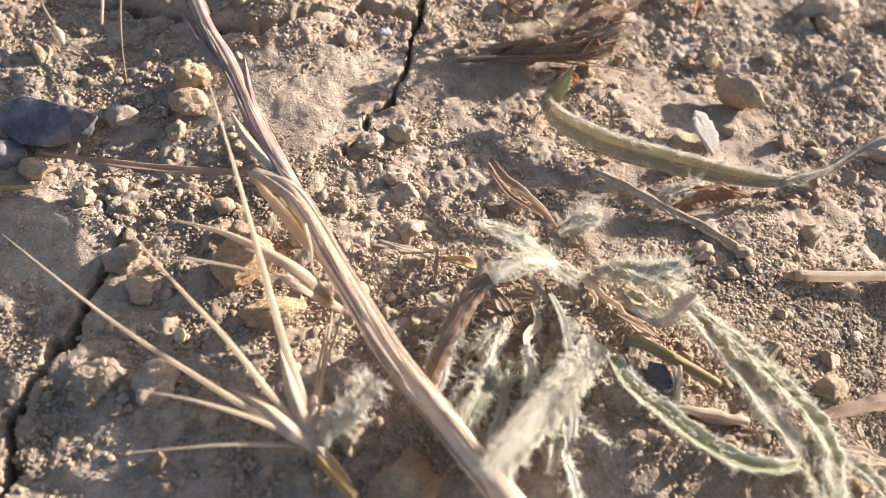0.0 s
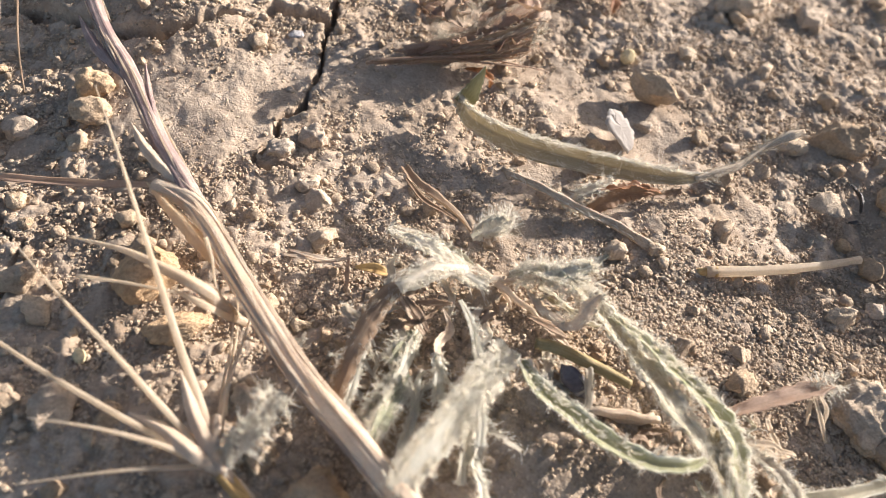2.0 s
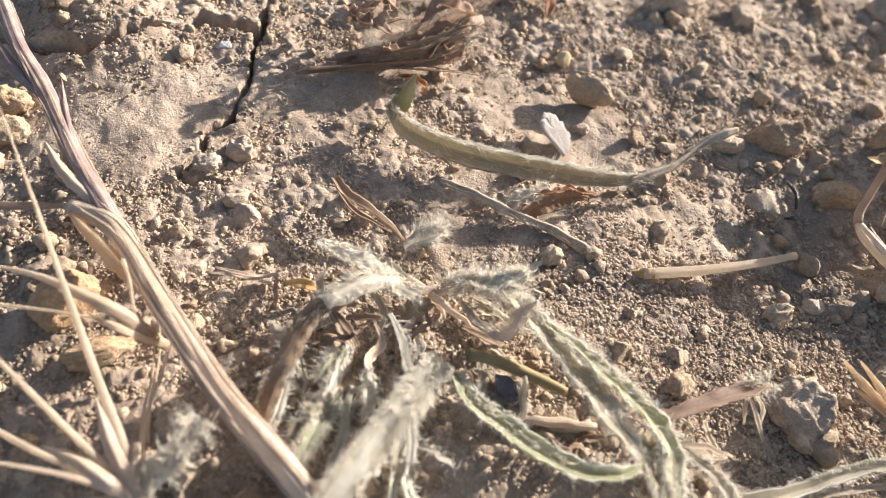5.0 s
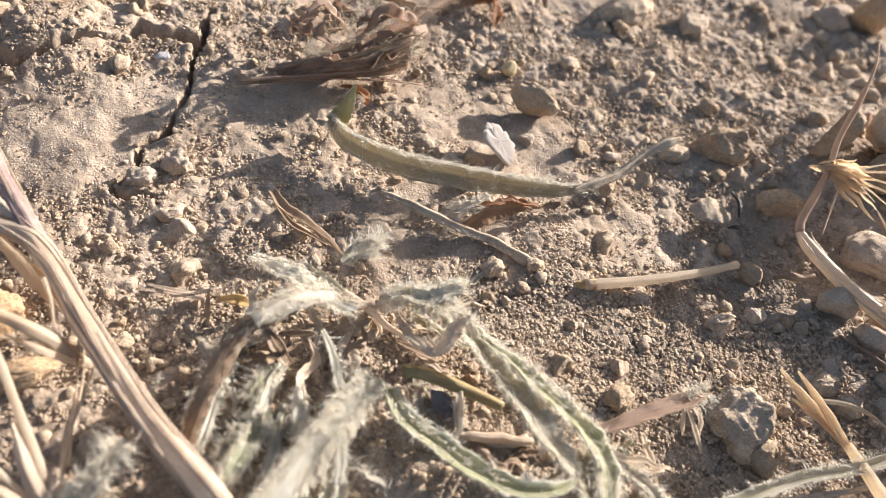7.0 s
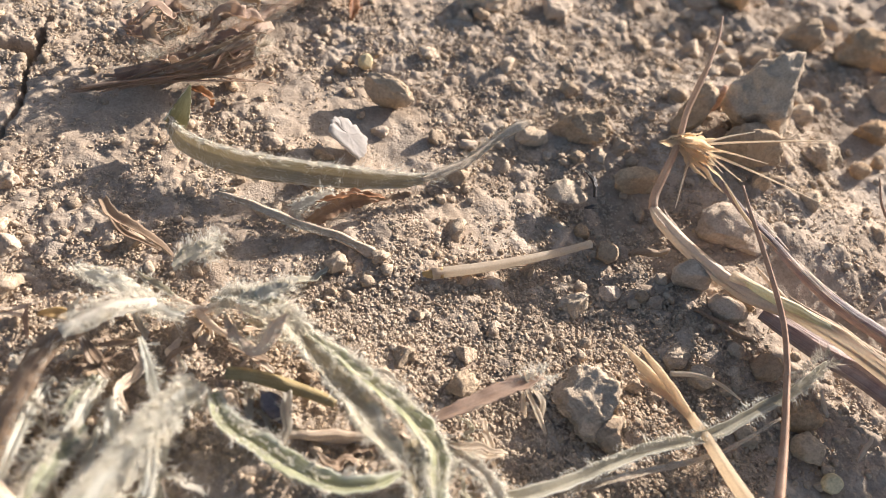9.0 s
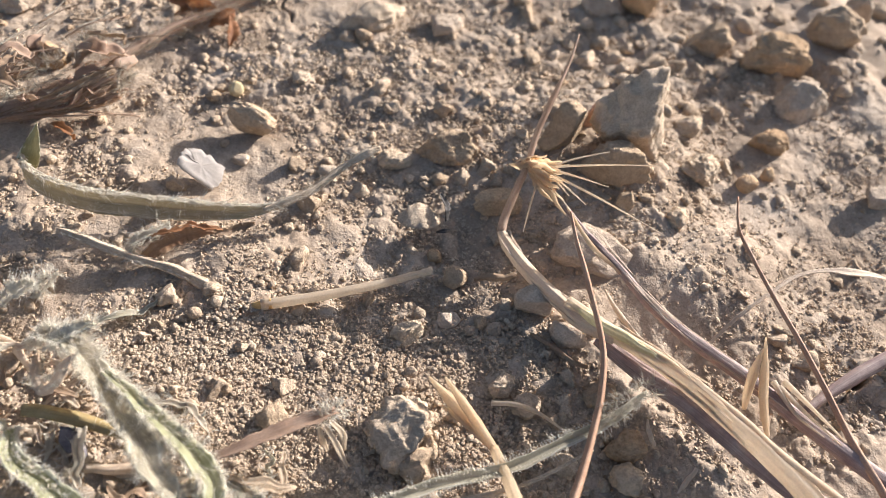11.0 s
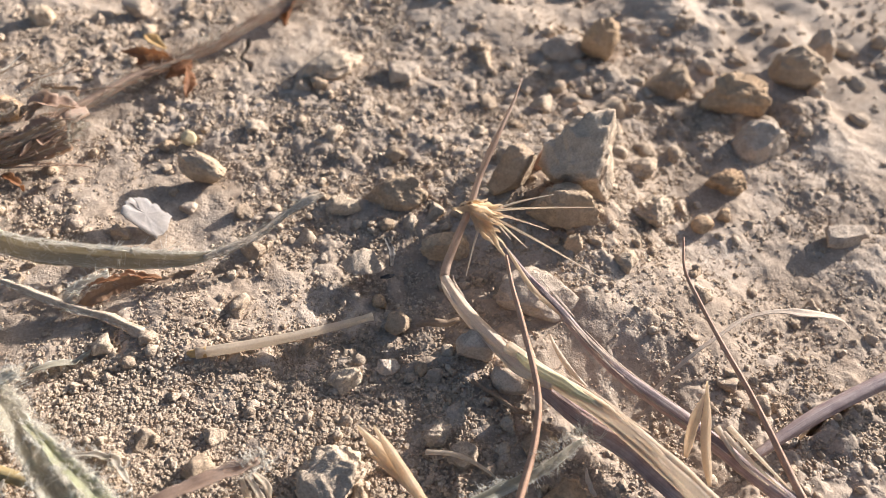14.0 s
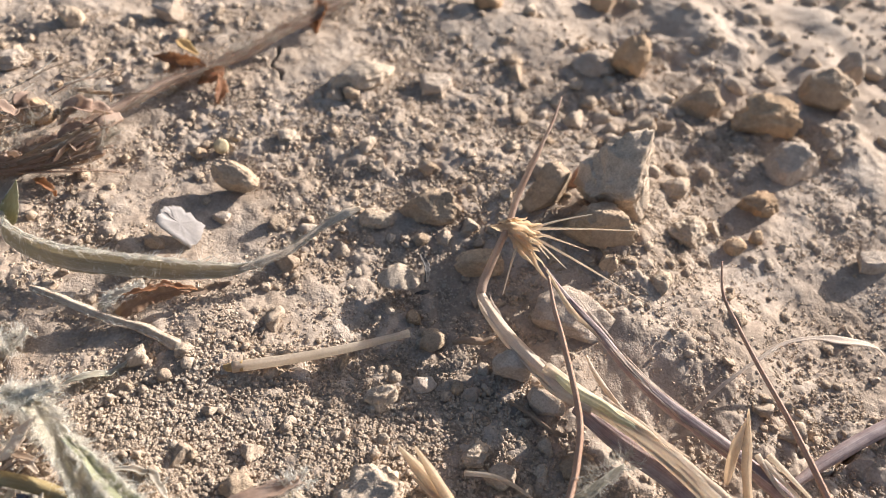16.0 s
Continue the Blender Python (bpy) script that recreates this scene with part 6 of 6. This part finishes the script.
    sweep("stem", ((162.8, 111.2, 18.5), (162.2, 106.4, 17.0), (162.1, 101.0, 15.0), (161.5, 90.9, 11.0), (158.7, 84.3, 9.5), (155.5, 79.6, 9.0), (150.3, 73.0, 9.0), (143.4, 65.6, 10.0), (138.6, 60.8, 11.0), (133.2, 54.4, 11.0),), tube([(0, 0.2), (0.15, 0.42), (0.5, 0.5), (1, 0.8)], 4, 0.14, 14), TWIG, th3, n=56)

    th4 = thing("forked_stalk", "pale forked dry stalk with split husks", "grass stalk")
    sweep("culm", ((141.1, 81.6, 6.0), (141.3, 76.9, 6.5), (141.3, 72.1, 7.0), (141.1, 67.7, 8.0), (140.5, 63.0, 9.0), (140.3, 54.0, 9.0),), tube([(0, 0.7), (0.3, 0.95), (1, 1.2)], 6, 0.08, 18), HUSK, th4, n=36)
    for k, (p, w) in enumerate(((((134.6, 93.4, 9.0), (137.3, 88.9, 8.0), (139.8, 84.6, 7.0), (141.4, 81.1, 6.0),), 1.15), (((136.8, 92.5, 9.5), (138.2, 88.7, 9.0), (139.7, 84.6, 8.0), (141.2, 81.0, 6.3),), 0.85), (((135.6, 89.4, 7.0), (137.9, 86.5, 7.0), (140.3, 83.4, 6.5), (141.3, 80.9, 6.0),), 0.7))):
        sweep("husk", p, blade([(0, 0.15), (0.3, w * 0.8), (0.7, w), (1, 0.6)], -0.7, 0.25, 9, seed=190 + k), HUSK, th4, n=30)

    th5 = thing("felted_leaf", "long grey woolly dry leaf lying on soil", "leaf")
    pts = ((166.0, 83.1, 8.5), (158.7, 80.3, 8.0), (151.2, 79.4, 7.0), (141.5, 78.1, 6.5), (132.3, 78.3, 6.0), (123.0, 77.9, 6.0), (115.1, 77.4, 6.0), (107.0, 77.4, 6.0),)
    sweep("blade", pts, blade([(0, 0.25), (0.05, 0.6), (0.12, 0.8), (0.5, 0.9), (1, 1.0)], 0.8, 0.3, 11, seed=200, rough_edge=0.14), EDGED, th5, n=90, wobble=0.4, twist=lambda u: 14 * math.sin(5 * u))
    hairs("felt", pts, lambda u: 0.95, 2000, 0.8, WOOL, th5, seed=60, width=0.03, edge=0.3, lie=0.6, fold=0.6)
    hairs("curled_end", ((168.5, 83.6, 8.0), (163.4, 82.5, 9.2), (157.8, 80.4, 8.6),), lambda u: 1.1, 1100, 1.1, DUSTWOOL, th5, seed=61, width=0.03, lift=0.8)
    sweep("edge", ((155.7, 77.8, 5.0), (146.3, 76.0, 4.5), (136.2, 75.7, 4.5), (127.1, 76.4, 5.0), (118.5, 76.8, 5.0),), blade([(0, 0.2), (0.5, 0.45), (1, 0.6)], 0.6, 0.25, 9, seed=201, rough_edge=0.2), DUSTTWIG, th5, n=40, wobble=0.2)

    th6 = thing("leaning_twig", "thin straight brown twig leaning over soil", "twig")
    sweep("stem", ((196.4, 111.0, 14.0), (194.6, 105.8, 12.0), (194.5, 100.1, 11.0), (194.6, 92.3, 10.0), (194.9, 83.5, 9.0), (194.4, 75.3, 8.5), (194.2, 70.2, 8.0), (193.7, 65.3, 8.0), (194.0, 54.6, 7.0),), tube([(0, 0.15), (0.15, 0.32), (0.6, 0.5), (1, 0.7)], 4, 0.12, 14), TWIG, th6, n=50, wobble=0.15)

    th7 = thing("arched_blade", "thin arching dry blade with pale tip", "grass blade")
    sweep("blade", ((184.0, 90.5, 1.0), (189.6, 92.7, 4.0), (196.6, 94.9, 6.0), (203.5, 96.7, 7.0), (209.3, 96.2, 7.5), (215.6, 94.7, 7.0), (221.5, 93.4, 5.0), (224.3, 92.0, 3.0),), blade([(0, 0.3), (0.5, 0.34), (0.64, 0.4), (0.72, 0.85), (0.84, 0.6), (0.92, 0.3), (1, 0.15)], 0.3, 0.22, 7, seed=210, rough_edge=0.1), STRAW, th7, n=60, wobble=0.2)

    th8 = thing("split_husk", "upright pale split husk pair", "chaff")
    for k, p in enumerate((((186.6, 85.0, 13.0), (185.4, 81.4, 11.0), (183.5, 77.0, 9.0), (181.9, 71.8, 7.0),), ((185.8, 83.7, 12.0), (183.0, 80.5, 10.0), (180.6, 76.8, 7.0),))):
        sweep("husk", p, blade([(0, 0.1), (0.4, 0.8), (0.8, 0.7), (1, 0.3)], -0.6, 0.2, 9, seed=220 + k), HUSK, th8, n=24)
    for p in (((187.6, 78.5, 8.0), (189.1, 73.0, 8.5), (191.4, 67.4, 8.5),), ((189.0, 79.1, 8.0), (190.1, 73.5, 9.0), (192.1, 67.4, 9.0),), ((187.2, 79.6, 8.0), (187.7, 73.6, 8.0), (189.9, 69.3, 8.0),)):
        awn_at(p, th8, 0.55, 0.1)

    th9 = thing("side_stem", "purple-brown dry stem lying across soil", "grass stalk")
    sweep("culm", ((192.9, 75.0, 3.5), (199.1, 76.7, 4.0), (206.5, 78.3, 4.5), (215.2, 79.7, 5.0), (229.1, 81.4, 6.0),), tube([(0, 0.6), (0.3, 1.1), (1, 1.3)], 7, 0.08, 20), PURPLE, th9, n=34)

    th10 = thing("thin_straw", "thin curved pale grass fibre on soil", "straw")
    sweep("fibre", ((144.4, 89.8, 2.0), (147.9, 88.1, 3.0), (150.8, 85.8, 3.0), (153.6, 82.9, 2.0),), tube([(0, 0.45), (0.6, 0.35), (1, 0.15)], 0, 0, 7), PALE, th10, n=24)
    th11 = thing("thin_straw", "short dry spur beside the stalk", "straw")
    sweep("fibre", ((170.7, 104.3, 3.0), (170.3, 99.9, 4.0), (171.1, 95.9, 4.0), (172.7, 93.2, 3.0),), tube([(0, 0.2), (0.5, 0.5), (1, 0.3)], 0, 0, 7), STRAW, th11, n=20)
    th12 = thing("thin_straw", "brown rootlet under the grey pebble", "straw")
    sweep("fibre", ((155.3, 99.9, 1.5), (157.8, 96.5, 2.0), (160.3, 92.9, 2.0), (162.1, 92.0, 1.5),), tube([(0, 0.3), (1, 0.4)], 0, 0, 7), BROWN, th12, n=20)


stalk_cluster()


# ---- clods lying singly on the crust ----
def clods():
    r = np.random.RandomState(77)
    meshes = []
    for k in range(10):
        v = rock_verts(3, 400 + k, 0.26, 10, 0.5) * np.array((1.0, 0.85, 0.72))
        ob = mesh_ob("clod", v, ICO[3][1], CRUMB if k % 3 else TAN, ground)
        meshes.append(ob.data)
        bpy.data.objects.remove(ob)
    n = 0
    while n < 290:
        x, y = r.uniform(-12, 225), r.uniform(78, 215)
        if smoothness(np.array([x]), np.array([y]))[0] > r.uniform(0.2, 1.0):
            continue
        s = 1.0 + 1.7 * r.uniform() ** 2.5
        if n > 268:
            x, y, s = r.uniform(175, 300), r.uniform(150, 240), 2.0 + 3.4 * r.uniform() ** 2
        ob = new("clod", meshes[r.randint(10)])
        ob.parent = ground
        ob.scale = (s, s, s)
        ob.rotation_euler = r.uniform(-0.5, 0.5), r.uniform(-0.5, 0.5), r.uniform(0, 6.28)
        ob.location = Vector((x, y, ground_z(x, y) + 0.2 * s)) * MM
        n += 1


clods()
